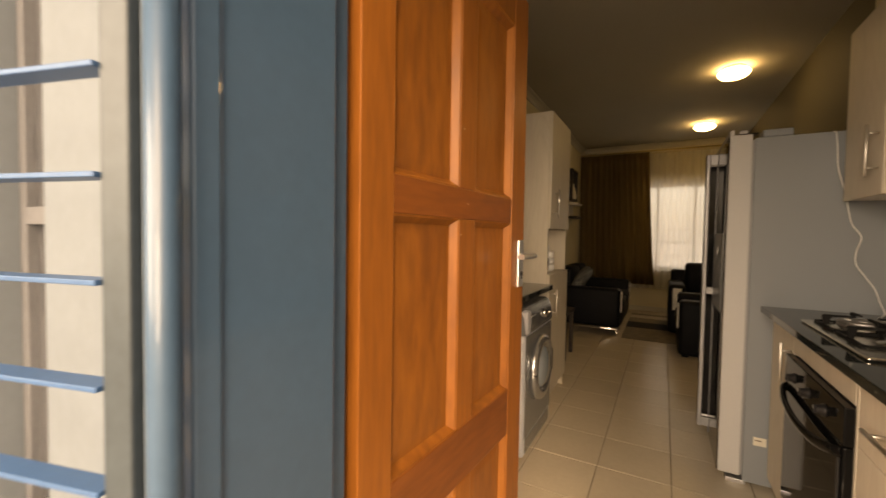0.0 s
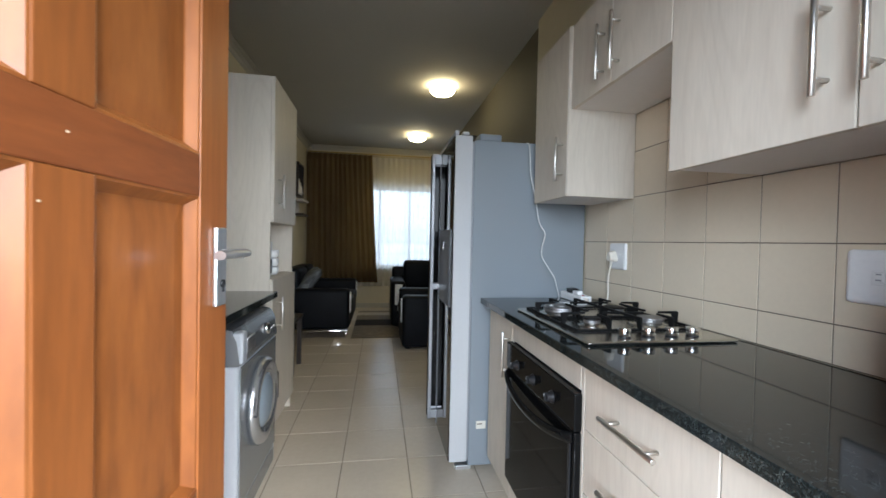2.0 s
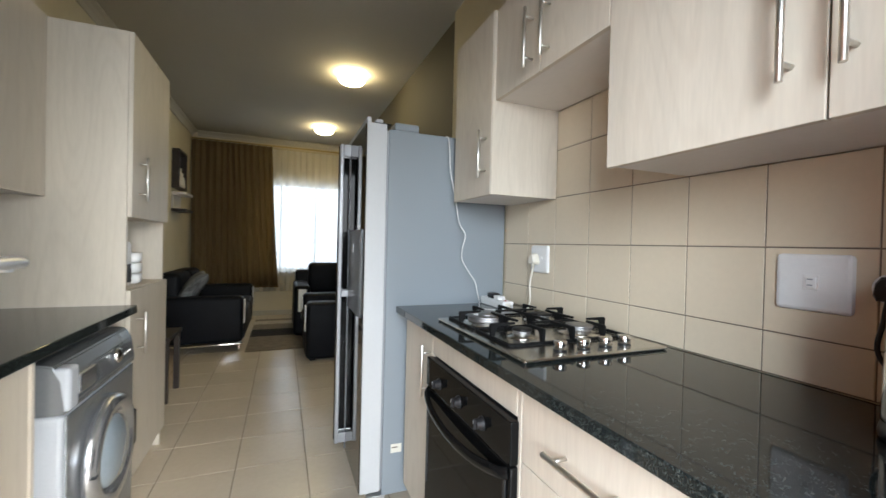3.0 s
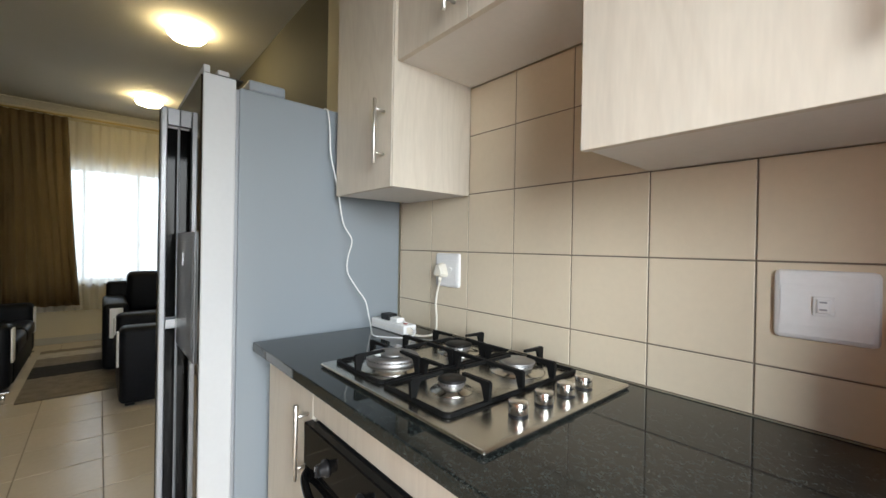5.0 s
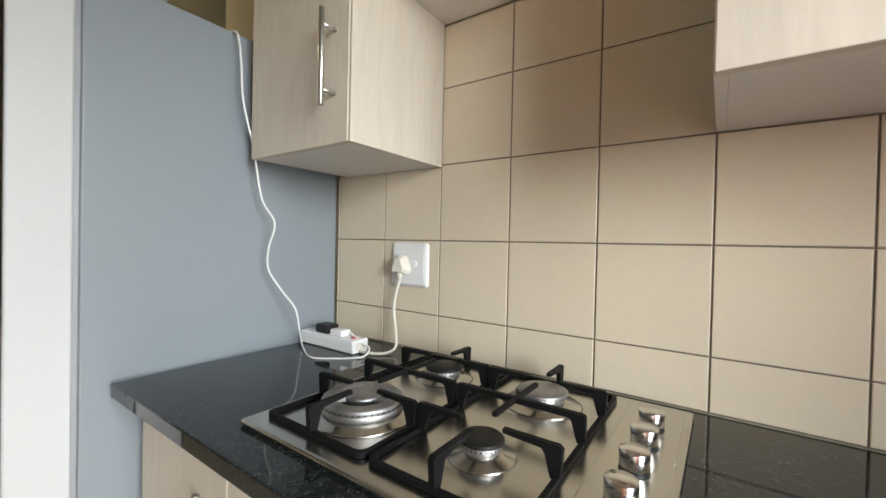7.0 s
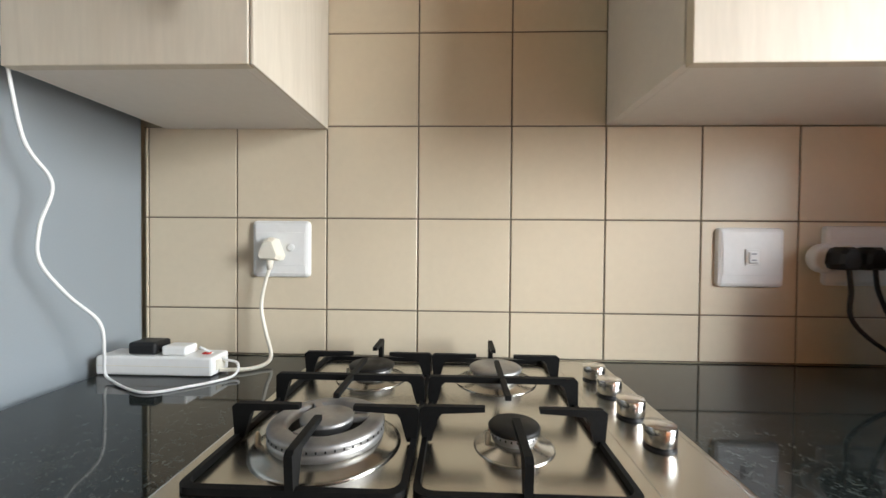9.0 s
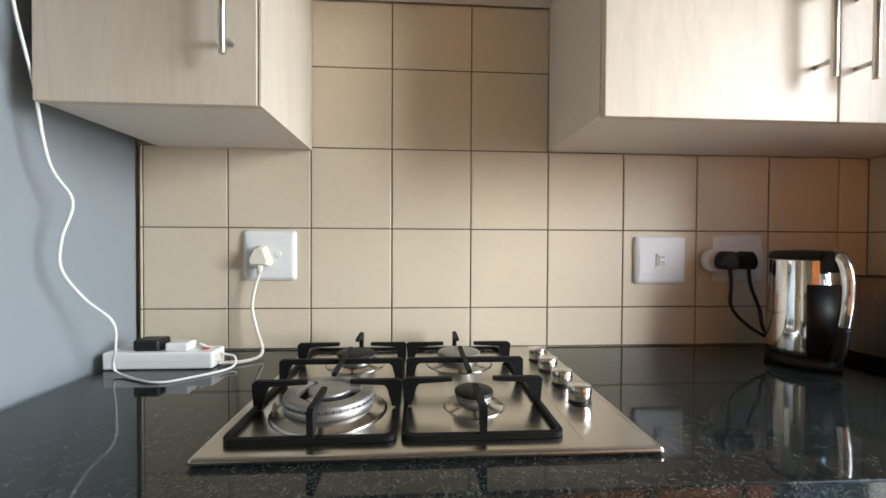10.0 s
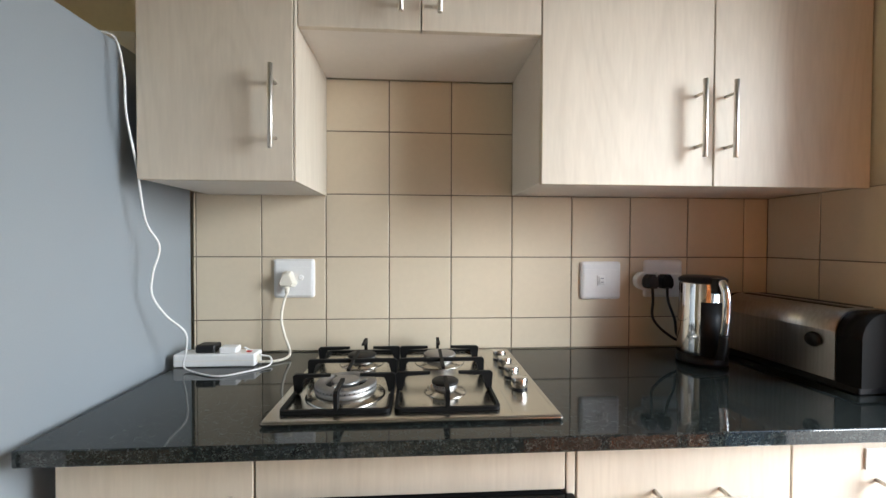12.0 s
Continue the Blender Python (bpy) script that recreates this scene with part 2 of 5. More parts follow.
# ---- mesh helpers ----
def box(bm, x0, x1, y0, y1, z0, z1, bevel=0.0, seg=2, turn=None):
    vs = [bm.verts.new((x, y, z)) for x in (x0, x1) for y in (y0, y1) for z in (z0, z1)]
    fs = [bm.faces.new([vs[i] for i in f]) for f in ((0, 1, 3, 2), (4, 6, 7, 5), (0, 4, 5, 1), (2, 3, 7, 6), (0, 2, 6, 4), (1, 5, 7, 3))]
    if bevel:
        es = {e for f in fs for e in f.edges}
        r = bmesh.ops.bevel(bm, geom=list(es), offset=bevel, segments=seg, affect="EDGES", profile=0.5)
        vs = list({v for f in r["faces"] for v in f.verts} | {v for v in vs if v.is_valid})
    if turn is not None:
        bmesh.ops.transform(bm, matrix=turn, verts=vs)
    return bm


def ring_frame(d):
    d = d.normalized()
    u = d.cross(Vector((0, 0, 1))) if abs(d.z) < 0.95 else d.cross(Vector((0, 1, 0)))
    u.normalize()
    return u, d.cross(u).normalized()


def tube(bm, pts, r, seg=10, phase=0.0, flat=1.0):
    pts = [Vector(p) for p in pts]
    rings, u = [], None
    for i, p in enumerate(pts):
        d = (pts[min(i + 1, len(pts) - 1)] - pts[max(i - 1, 0)]).normalized()
        if u is None or (u - d * u.dot(d)).length < 0.2:
            u, v = ring_frame(d)
        else:
            u = (u - d * u.dot(d)).normalized()
            v = d.cross(u)
        rad = r[i] if isinstance(r, (list, tuple)) else r
        rings.append([bm.verts.new(p + u * math.cos(a) * rad + v * math.sin(a) * rad * flat) for a in [phase + k * math.tau / seg for k in range(seg)]])
    for a, b in zip(rings, rings[1:]):
        for k in range(seg):
            bm.faces.new((a[k], a[(k + 1) % seg], b[(k + 1) % seg], b[k])).smooth = seg > 5
    bm.faces.new(list(reversed(rings[0])))
    bm.faces.new(rings[-1])
    return bm


def smooth_path(pts, n=8):
    pts = [Vector(p) for p in pts]
    out = []
    for i in range(len(pts) - 1):
        p0, p1, p2, p3 = pts[max(i - 1, 0)], pts[i], pts[i + 1], pts[min(i + 2, len(pts) - 1)]
        for k in range(n):
            t = k / n
            out.append(0.5 * (2 * p1 + (p2 - p0) * t + (2 * p0 - 5 * p1 + 4 * p2 - p3) * t * t + (3 * p1 - p0 - 3 * p2 + p3) * t ** 3))
    return out + [pts[-1]]


def lathe(bm, profile, centre, axis="z", seg=32):
    c = Vector(centre)
    rings = []
    for r, h in profile:
        ring = []
        for k in range(seg):
            a = k * math.tau / seg
            p = (r * math.cos(a), r * math.sin(a), h) if axis == "z" else ((h, r * math.cos(a), r * math.sin(a)) if axis == "x" else (r * math.sin(a), h, r * math.cos(a)))
            ring.append(bm.verts.new(c + Vector(p)))
        rings.append(ring)
    for a, b in zip(rings, rings[1:]):
        for k in range(seg):
            bm.faces.new((a[k], a[(k + 1) % seg], b[(k + 1) % seg], b[k])).smooth = True
    bm.faces.new(list(reversed(rings[0])))
    bm.faces.new(rings[-1])
    return bm


def to_mesh(name, bm, material):
    bmesh.ops.recalc_face_normals(bm, faces=bm.faces[:])
    me = bpy.data.meshes.new(name)
    bm.to_mesh(me)
    bm.free()
    me.materials.append(material)
    return me


HOME = {}


def thing(name, base, label, category, group="", kind=""):
    ob = new(name)
    ob.empty_display_size = 0.05
    ob.location = base
    HOME[ob] = Matrix.Translation(base)
    return tagged(ob, label, category, group, kind)


def part(name, bm, material, parent, label=""):
    ob = new(name, to_mesh(name, bm, material))
    ob.parent = parent
    if parent in HOME:
        ob.matrix_parent_inverse = HOME[parent].inverted()
    return tagged(ob, label)


def solid(name, bm, material, label, category, group="", kind=""):
    return tagged(new(name, to_mesh(name, bm, material)), label, category, group, kind)


def B(*a, **k):
    return box(bmesh.new(), *a, **k)


def piece(name, me, at, parent):
    ob = new(name, me)
    ob.location = at
    ob.parent = parent
    return ob


# ---- large structure ----
WEST, EAST, SOUTH, NORTH, CEIL = -1.36, 1.05, 0.525, 7.70, 2.87
OUT = 0.235
JAMB_L, JAMB_R, HEAD = -0.430, 0.42, 2.06


def setting(name, bm, material, label, category):
    return solid(name, bm, material, label, category, kind="structure")


floor = setting("floor", B(WEST - 0.2, EAST + 0.3, OUT, NORTH + 0.2, -0.12, -0.0035), FLOOR_GROUT, "beige ceramic tiled floor with brown grout joints", "floor")
ceiling = setting("ceiling", B(WEST - 0.2, EAST + 0.3, OUT, NORTH + 0.2, CEIL, CEIL + 0.15), CEILING, "plain off-white painted ceiling", "ceiling")
ground = setting("ground", B(-150, 150, -150, 150, -0.30, -0.13), CONCRETE, "grey concrete yard outside the front door", "ground")
step = setting("pavement", B(-3.0, 3.0, -1.6, OUT, -0.13, -0.02, bevel=0.01), CONCRETE, "raised concrete slab before the front door", "pavement")
bm = B(EAST + 0.012, EAST + 0.3, SOUTH, 3.24, -0.004, CEIL)
wall_east = setting("wall_east", bm, PLASTER, "cream plastered kitchen wall, tiled above the worktop", "wall")
# shade on the living room's east wall is put into this dark colour
SHADE_WALL = mat("shade_dark_wall", (0.066, 0.058, 0.036), 0.75, var=0.06, scale=3, fine=90, bump=0.15)
wall_living = setting("wall_living_east", B(EAST + 0.045, EAST + 0.3, 3.24, NORTH, -0.004, CEIL), SHADE_WALL, "living room wall, coloured darker to stand in for shade", "wall")
wall_west = setting("wall_west", B(WEST - 0.2, WEST, SOUTH, NORTH, -0.004, CEIL), PLASTER, "cream plastered wall", "wall")
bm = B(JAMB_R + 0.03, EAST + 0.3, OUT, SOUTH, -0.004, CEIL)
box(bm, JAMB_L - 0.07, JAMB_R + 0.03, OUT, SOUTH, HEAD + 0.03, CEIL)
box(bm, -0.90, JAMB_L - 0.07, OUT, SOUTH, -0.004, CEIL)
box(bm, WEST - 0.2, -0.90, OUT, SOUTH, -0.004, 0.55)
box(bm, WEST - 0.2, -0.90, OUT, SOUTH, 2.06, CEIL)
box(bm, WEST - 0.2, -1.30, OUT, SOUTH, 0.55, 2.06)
wall_south = setting("wall_south", bm, DIM_WHITE_WALL, "white plastered outer wall beside the front door, dimmed in its colour", "wall")
wall_south_in = setting("wall_south_lining", B(JAMB_R + 0.035, EAST + 0.01, SOUTH + 0.001, SOUTH + 0.008, 0, CEIL), PLASTER, "cream plaster beside the front door", "wall")
WX0, WX1, WZ0, WZ1 = -0.62, 1.0, 0.72, 2.18
bm = B(WEST - 0.2, WX0, NORTH, NORTH + 0.2, -0.004, CEIL)
box(bm, WX1, EAST + 0.3, NORTH, NORTH + 0.2, -0.004, CEIL)
box(bm, WX0, WX1, NORTH, NORTH + 0.2, -0.004, WZ0)
box(bm, WX0, WX1, NORTH, NORTH + 0.2, WZ1, CEIL)
wall_north = setting("wall_north", bm, PLASTER, "cream plastered living room wall with a wide window", "wall")


def cornice_run(name, a, b, inward):
    bm = bmesh.new()
    prof = [(0.0, 0.0), (0.0, -0.075), (0.012, -0.075), (0.022, -0.045), (0.045, -0.022), (0.075, -0.012), (0.075, 0.0)]
    rings = [[bm.verts.new((p[0] + inward[0] * d, p[1] + inward[1] * d, CEIL - 0.001 + h)) for d, h in prof] for p in (a, b)]
    for k in range(len(prof)):
        bm.faces.new((rings[0][k], rings[0][(k + 1) % len(prof)], rings[1][(k + 1) % len(prof)], rings[1][k]))
    bm.faces.new(rings[0])
    bm.faces.new(rings[1])
    setting(name, bm, CEILING, "moulded off-white ceiling cornice", "cornice")


cornice_run("trim_west", (WEST, SOUTH + 0.08), (WEST, NORTH), (1, 0))
cornice_run("trim_north", (WEST + 0.08, NORTH), (EAST + 0.01, NORTH), (0, -1))
cornice_run("trim_east", (EAST + 0.012, SOUTH + 0.01), (EAST + 0.012, 2.45), (-1, 0))
setting("baseboard", B(WEST, EAST + 0.08, NORTH - 0.015, NORTH - 0.001, 0.0, 0.08, bevel=0.003), CEILING, "low skirting board below the window wall", "skirting")

# living room window
win = thing("window_1", (0.2, NORTH + 0.1, WZ0), "white steel window with burglar bars behind sheer curtains", "window", kind="structure")
bm = bmesh.new()
for x0, x1, z0, z1 in ((WX0, WX1, WZ0, WZ0 + 0.05), (WX0, WX1, WZ1 - 0.05, WZ1), (WX0, WX0 + 0.05, WZ0 + 0.05, WZ1 - 0.05), (WX1 - 0.05, WX1, WZ0 + 0.05, WZ1 - 0.05), (-0.10, -0.06, WZ0 + 0.05, WZ1 - 0.05), (0.44, 0.48, WZ0 + 0.05, WZ1 - 0.05)):
    box(bm, x0, x1, NORTH + 0.07, NORTH + 0.11, z0, z1, bevel=0.004)
part("window_frame", bm, WHITE_PLASTIC, win)
for x0, x1 in ((WX0 + 0.05, -0.10), (-0.06, 0.44), (0.48, WX1 - 0.05)):
    pane = part("pane", B(x0, x1, NORTH + 0.088, NORTH + 0.092, WZ0 + 0.05, WZ1 - 0.05), GLASS, win)
    pane.visible_shadow = False
for z in (0.98, 1.20, 1.42, 1.64, 1.86):
    part("burglar_bar", tube(bmesh.new(), [(WX0 + 0.02, NORTH + 0.05, z), (WX1 - 0.02, NORTH + 0.05, z)], 0.006, 6), WHITE_PLASTIC, win)
part("window_sill", B(WX0 - 0.04, WX1, NORTH - 0.05, NORTH + 0.06, WZ0 - 0.03, WZ0 - 0.003, bevel=0.005), CEILING, win)

# street-side window with a grey blind
win2 = thing("window_2", (-1.1, OUT + 0.1, 0.55), "narrow window with a drawn grey blind beside the door", "window", kind="structure")
bm = bmesh.new()
for x0, x1, z0, z1 in ((-1.30, -0.90, 0.55, 0.60), (-1.30, -0.90, 2.01, 2.06), (-1.30, -1.26, 0.60, 2.01), (-0.94, -0.90, 0.60, 2.01), (-1.26, -0.94, 1.26, 1.30)):
    box(bm, x0, x1, OUT + 0.07, OUT + 0.11, z0, z1, bevel=0.003)
part("window_frame", bm, GREY_CURTAIN, win2)
p = part("pane", B(-1.26, -0.94, OUT + 0.088, OUT + 0.092, 0.60, 1.26), GLASS, win2)
p.visible_shadow = False
p = part("pane", B(-1.26, -0.94, OUT + 0.088, OUT + 0.092, 1.30, 2.01), GLASS, win2)
p.visible_shadow = False
bm = bmesh.new()
for i in range(5):
    x = -1.29 + i * 0.078
    box(bm, x, x + 0.07, OUT + 0.15 + 0.012 * (i % 2), OUT + 0.156 + 0.012 * (i % 2), 0.56, 2.05, bevel=0.002)
part("blind", bm, GREY_CURTAIN, win2)


# front door frame, steel
frame_thing = thing("door_frame", (JAMB_L, OUT + 0.1, 0), "blue-grey enamelled pressed steel door frame", "door frame", kind="structure")
for name, xa, s in (("jamb", JAMB_L, 1), ("jamb", JAMB_R, -1)):
    bm = bmesh.new()
    for d0, d1, y0, y1 in ((-0.0295 if s < 0 else -0.0695, 0.0, OUT + 0.02, SOUTH - 0.080), (-0.075, 0.006, OUT - 0.015, OUT + 0.02), (-0.0295, -0.022, SOUTH - 0.080, SOUTH - 0.030)):
        x0, x1 = sorted((xa + s * d0, xa + s * d1))
        box(bm, x0, x1, y0, y1, 0.0, HEAD, bevel=0.004)
    part(name, bm, FRAME_BLUE, frame_thing)
bm = B(JAMB_L - 0.03, JAMB_R + 0.03, OUT + 0.02, SOUTH - 0.080, HEAD, HEAD + 0.03, bevel=0.003)
box(bm, JAMB_L - 0.06, JAMB_R + 0.06, OUT - 0.015, OUT + 0.02, HEAD - 0.006, HEAD + 0.05, bevel=0.003)
part("head", bm, FRAME_BLUE, frame_thing)
part("threshold", B(JAMB_L, JAMB_R, OUT - 0.01, OUT + 0.10, -0.02, 0.006, bevel=0.004), STEEL, frame_thing)

# security gate, swung back flat against the outer wall
gate = thing("security_gate", (-0.47, 0.175, 0.02), "blue-grey steel security gate swung open against the wall", "gate")
part("hinge_post", tube(bmesh.new(), [(-0.425, 0.192, 0.0), (-0.425, 0.192, 2.05)], 0.017, 14), FRAME_BLUE, gate)
part("stile", B(-0.478, -0.440, 0.166, 0.182, 0.05, 2.02, bevel=0.003), STILE_GREY, gate)
part("stile", B(-1.30, -1.262, 0.166, 0.182, 0.05, 2.02, bevel=0.003), FRAME_BLUE, gate)
part("rail", B(-1.262, -0.478, 0.166, 0.182, 0.05, 0.088, bevel=0.003), FRAME_BLUE, gate)
part("rail", B(-1.262, -0.478, 0.166, 0.182, 1.982, 2.02, bevel=0.003), FRAME_BLUE, gate)
for k in range(17):
    z = 0.198 + k * 0.1108
    part("bar", B(-1.262, -0.478, 0.160, 0.188, z - 0.003, z + 0.003, bevel=0.0012), BAR_BLUE, gate)
for z in (0.35, 1.75):
    part("hinge", B(-0.445, -0.424, 0.168, 0.182, z, z + 0.06, bevel=0.002), FRAME_BLUE, gate)

SWING = Matrix.Translation((-0.44, 0.174, 0)) @ Matrix.Rotation(radians(15.4), 4, "Z") @ Matrix.Translation((0.44, -0.174, 0))
for o in gate.children:
    if not o.name.startswith("hinge"):
        o.data.transform(SWING)

# front door leaf, open into the kitchen
DW, DT, DZ0, DZ1 = 0.803, 0.042, 0.012, 2.045
DOOR_M = Matrix.Translation((-0.438, 0.512, 0)) @ Matrix.Rotation(radians(-3.0), 4, "Z")
leaf = thing("door_1", (-0.44, 0.475, 0.0), "orange-stained pine panel door standing open", "door", kind="structure")
RAILS = ((DZ0, 0.20), (0.60, 0.748), (1.292, 1.370), (1.92, DZ1))


def door_bit(name, s0, s1, z0, z1, d0=-DT, d1=0.0, material=WOOD, bevel=0.0025):
    bm = B(d0, d1, s0, s1, z0, z1, bevel=bevel)
    bmesh.ops.transform(bm, matrix=DOOR_M, verts=bm.verts[:])
    return part(name, bm, material, leaf)


def door_rings(name, s0, s1, z0, z1, steps, material):
    """Nested rectangles, each (inset, depth), bridged into one moulded face."""
    bm = bmesh.new()
    rings = [[bm.verts.new((d, y, z)) for y, z in ((s0 + i, z0 + i), (s1 - i, z0 + i), (s1 - i, z1 - i), (s0 + i, z1 - i))] for i, d in steps]
    for a, b in zip(rings, rings[1:]):
        for k in range(4):
            bm.faces.new((a[k], a[(k + 1) % 4], b[(k + 1) % 4], b[k]))
    bm.faces.new(rings[-1])
    bmesh.ops.transform(bm, matrix=DOOR_M, verts=bm.verts[:])
    return part(name, bm, material, leaf)


door_bit("stile", 0.0, 0.095, DZ0, DZ1)
door_bit("stile", 0.690, DW, DZ0, DZ1)
for i, (z0, z1) in enumerate(RAILS):
    door_bit("rail", 0.095, 0.690, z0, z1, d1=-0.0008, material=WOOD_CROSS if i in (1, 2) else WOOD)
for (za, zb) in ((0.20, 0.60), (0.748, 1.292), (1.370, 1.92)):
    door_bit("mullion", 0.355, 0.440, za, zb, d1=-0.0016)
    for sa, sb in ((0.095, 0.355), (0.440, 0.690)):
        door_bit("panel_back", sa, sb, za, zb, d0=-0.038, d1=-0.026, bevel=0.0)
        door_rings("panel", sa, sb, za, zb, [(0.0, -0.003), (0.004, -0.004), (0.010, -0.012), (0.016, -0.020), (0.018, -0.022), (0.022, -0.022), (0.045, -0.0196), (0.052, -0.0192)], WOOD_PANEL)
for s_, z in ((0.397, 1.332), (0.362, 1.252), (0.372, 1.52)):
    bm = B(-0.0012, 0.0004, s_ - 0.0016, s_ + 0.0016, z - 0.0013, z + 0.0013, bevel=0.0003)
    bmesh.ops.transform(bm, matrix=DOOR_M, verts=bm.verts[:])
    part("nail_mark", bm, FILLER, leaf, "pale filled nail mark")
bm = B(0.0, 0.009, 0.738, 0.782, 1.080, 1.238, bevel=0.003)
bmesh.ops.transform(bm, matrix=DOOR_M, verts=bm.verts[:])
plate = part("handle_plate", bm, ALU, leaf, "satin metal handle plate")
bm = tube(bmesh.new(), [(0.008, 0.760, 1.185), (0.050, 0.760, 1.185)], 0.010, 12)
tube(bm, smooth_path([(0.050, 0.770, 1.187), (0.053, 0.735, 1.188), (0.053, 0.690, 1.187), (0.049, 0.655, 1.186)], 5), 0.0118, 12, flat=0.72)
bmesh.ops.transform(bm, matrix=DOOR_M, verts=bm.verts[:])
part("lever", bm, ALU, plate)
bm = tube(bmesh.new(), [(0.008, 0.760, 1.125), (0.013, 0.760, 1.125)], 0.008, 12)
box(bm, 0.010, 0.0135, 0.7585, 0.7615, 1.108, 1.124)
bmesh.ops.transform(bm, matrix=DOOR_M, verts=bm.verts[:])
part("keyhole", bm, BLACK_PLASTIC, plate)


# ---- east kitchen run ----
CT, CTB = 0.929, 0.899
FRONT, UP = 0.50, 0.738


def bar_handle(parent, p0, p1, out, r=0.006):
    """A round steel bar handle between two ends, standing off along out."""
    p0, p1, out = Vector(p0), Vector(p1), Vector(out)
    d = (p1 - p0).normalized()
    bm = tube(bmesh.new(), [p0, p0 + d * 0.001, p1 - d * 0.001, p1], [r * 0.85, r, r, r * 0.85], 12)
    for q in (p0 + d * 0.032, p1 - d * 0.032):
        tube(bm, [q - out, q], 0.0045, 10)
    return part("handle", bm, STEEL, parent, "brushed steel bar handle")


def front(parent, name, y0, y1, z0, z1, face, s=-1, thick=0.018, label=""):
    """A cabinet front whose outer face lies at x = face and looks along s."""
    x0, x1 = sorted((face, face - s * thick))
    return part(name, B(x0, x1, y0 + 0.0015, y1 - 0.0015, z0, z1, bevel=0.0018), LAMINATE, parent, label)


def carcass(parent, x0, x1, y0, y1, z0, z1):
    """Two sides, a bottom, a top and a back, each a board of its own."""
    t = 0.016
    for y in (y0, y1 - t):
        part("side_panel", B(x0, x1, y, y + t, z0, z1, bevel=0.001), CARCASS, parent)
    for n, z in (("bottom_panel", z0), ("top_panel", z1 - t)):
        part(n, B(x0, x1, y0 + t, y1 - t, z, z + t), CARCASS, parent)
    part("back_panel", B(x1 - 0.006, x1, y0 + t, y1 - t, z0 + t, z1 - t), CARCASS, parent)


c = thing("base_cabinet", (0.75, 2.21, 0), "narrow limed oak base cabinet beside the fridge", "cabinet", "kitchen base cabinets")
carcass(c, FRONT + 0.019, 1.04, 2.047, 2.398, 0.10, CTB)
d = front(c, "door", 2.047, 2.398, 0.105, 0.893, FRONT)
bar_handle(d, (FRONT - 0.035, 2.075, 0.63), (FRONT - 0.035, 2.075, 0.83), (-0.035, 0, 0))
part("plinth", B(0.555, 0.571, 2.047, 2.398, 0.0, 0.099), LAMINATE, c)
c = thing("base_cabinet", (0.75, 1.74, 0), "limed oak laminate housing round the built-in oven", "cabinet", "kitchen base cabinets")
carcass(c, FRONT + 0.019, 1.04, 1.434, 2.046, 0.10, CTB)
front(c, "top_strip", 1.454, 2.046, 0.802, 0.891, FRONT)
front(c, "side_strip", 1.434, 1.454, 0.105, 0.893, FRONT)
front(c, "bottom_strip", 1.454, 2.046, 0.105, 0.205, FRONT)
part("plinth", B(0.555, 0.571, 1.434, 2.046, 0.0, 0.099), LAMINATE, c)
c = thing("base_cabinet", (0.75, 1.22, 0), "limed oak laminate drawer unit with bar handles", "cabinet", "kitchen base cabinets")
carcass(c, FRONT + 0.019, 1.04, 0.987, 1.433, 0.10, CTB)
for z0, z1 in ((0.705, 0.893), (0.525, 0.702), (0.315, 0.522), (0.105, 0.312)):
    d = front(c, "drawer", 0.987, 1.433, z0, z1, FRONT)
    zm = z0 + (z1 - z0) * 0.46
    bar_handle(d, (FRONT - 0.035, 1.105, zm), (FRONT - 0.035, 1.305, zm), (-0.035, 0, 0), 0.0062)
part("plinth", B(0.555, 0.571, 0.987, 1.433, 0.0, 0.099), LAMINATE, c)
c = thing("base_cabinet", (0.75, 0.77, 0), "limed oak base cabinet with a small vent grille", "cabinet", "kitchen base cabinets")
carcass(c, FRONT + 0.019, 1.04, 0.540, 0.986, 0.10, CTB)
d = front(c, "door", 0.540, 0.986, 0.105, 0.893, FRONT)
bar_handle(d, (FRONT - 0.035, 0.80, 0.63), (FRONT - 0.035, 0.80, 0.83), (-0.035, 0, 0))
bm = B(FRONT - 0.004, FRONT - 0.0005, 0.668, 0.828, 0.822, 0.865, bevel=0.001)
for k in range(6):
    box(bm, FRONT - 0.006, FRONT - 0.004, 0.676, 0.820, 0.8285 + k * 0.0055, 0.831 + k * 0.0055)
part("vent_grille", bm, WHITE_PLASTIC, d, "white plastic vent grille")
part("plinth", B(0.555, 0.571, 0.540, 0.986, 0.0, 0.099), LAMINATE, c)

solid("worktop", B(0.454, 1.049, 0.541, 2.427, CTB + 0.0005, CT, bevel=0.003, seg=3), GRANITE, "polished black speckled granite worktop", "worktop")

# built-in oven
ov = thing("oven", (0.70, 1.75, 0.21), "black glass built-in electric oven with three knobs", "oven")
part("body", B(0.50, 1.0, 1.46, 2.025, 0.215, 0.795), BLACK_PLASTIC, ov)
part("control_panel", B(0.474, 0.498, 1.440, 2.040, 0.690, 0.797, bevel=0.003), BLACK_GLASS, ov)
od = part("door", B(0.476, 0.498, 1.440, 2.040, 0.212, 0.686, bevel=0.004), BLACK_GLASS, ov, "smoked black glass oven door")
bm = tube(bmesh.new(), smooth_path([(0.478, 2.026, 0.668), (0.462, 2.000, 0.662), (0.448, 1.90, 0.640), (0.443, 1.745, 0.630), (0.448, 1.59, 0.640), (0.462, 1.480, 0.662), (0.478, 1.454, 0.668)], 6), 0.010, 12, flat=1.7)
part("handle", bm, BLACK_GLASS, od, "bowed black oven handle")
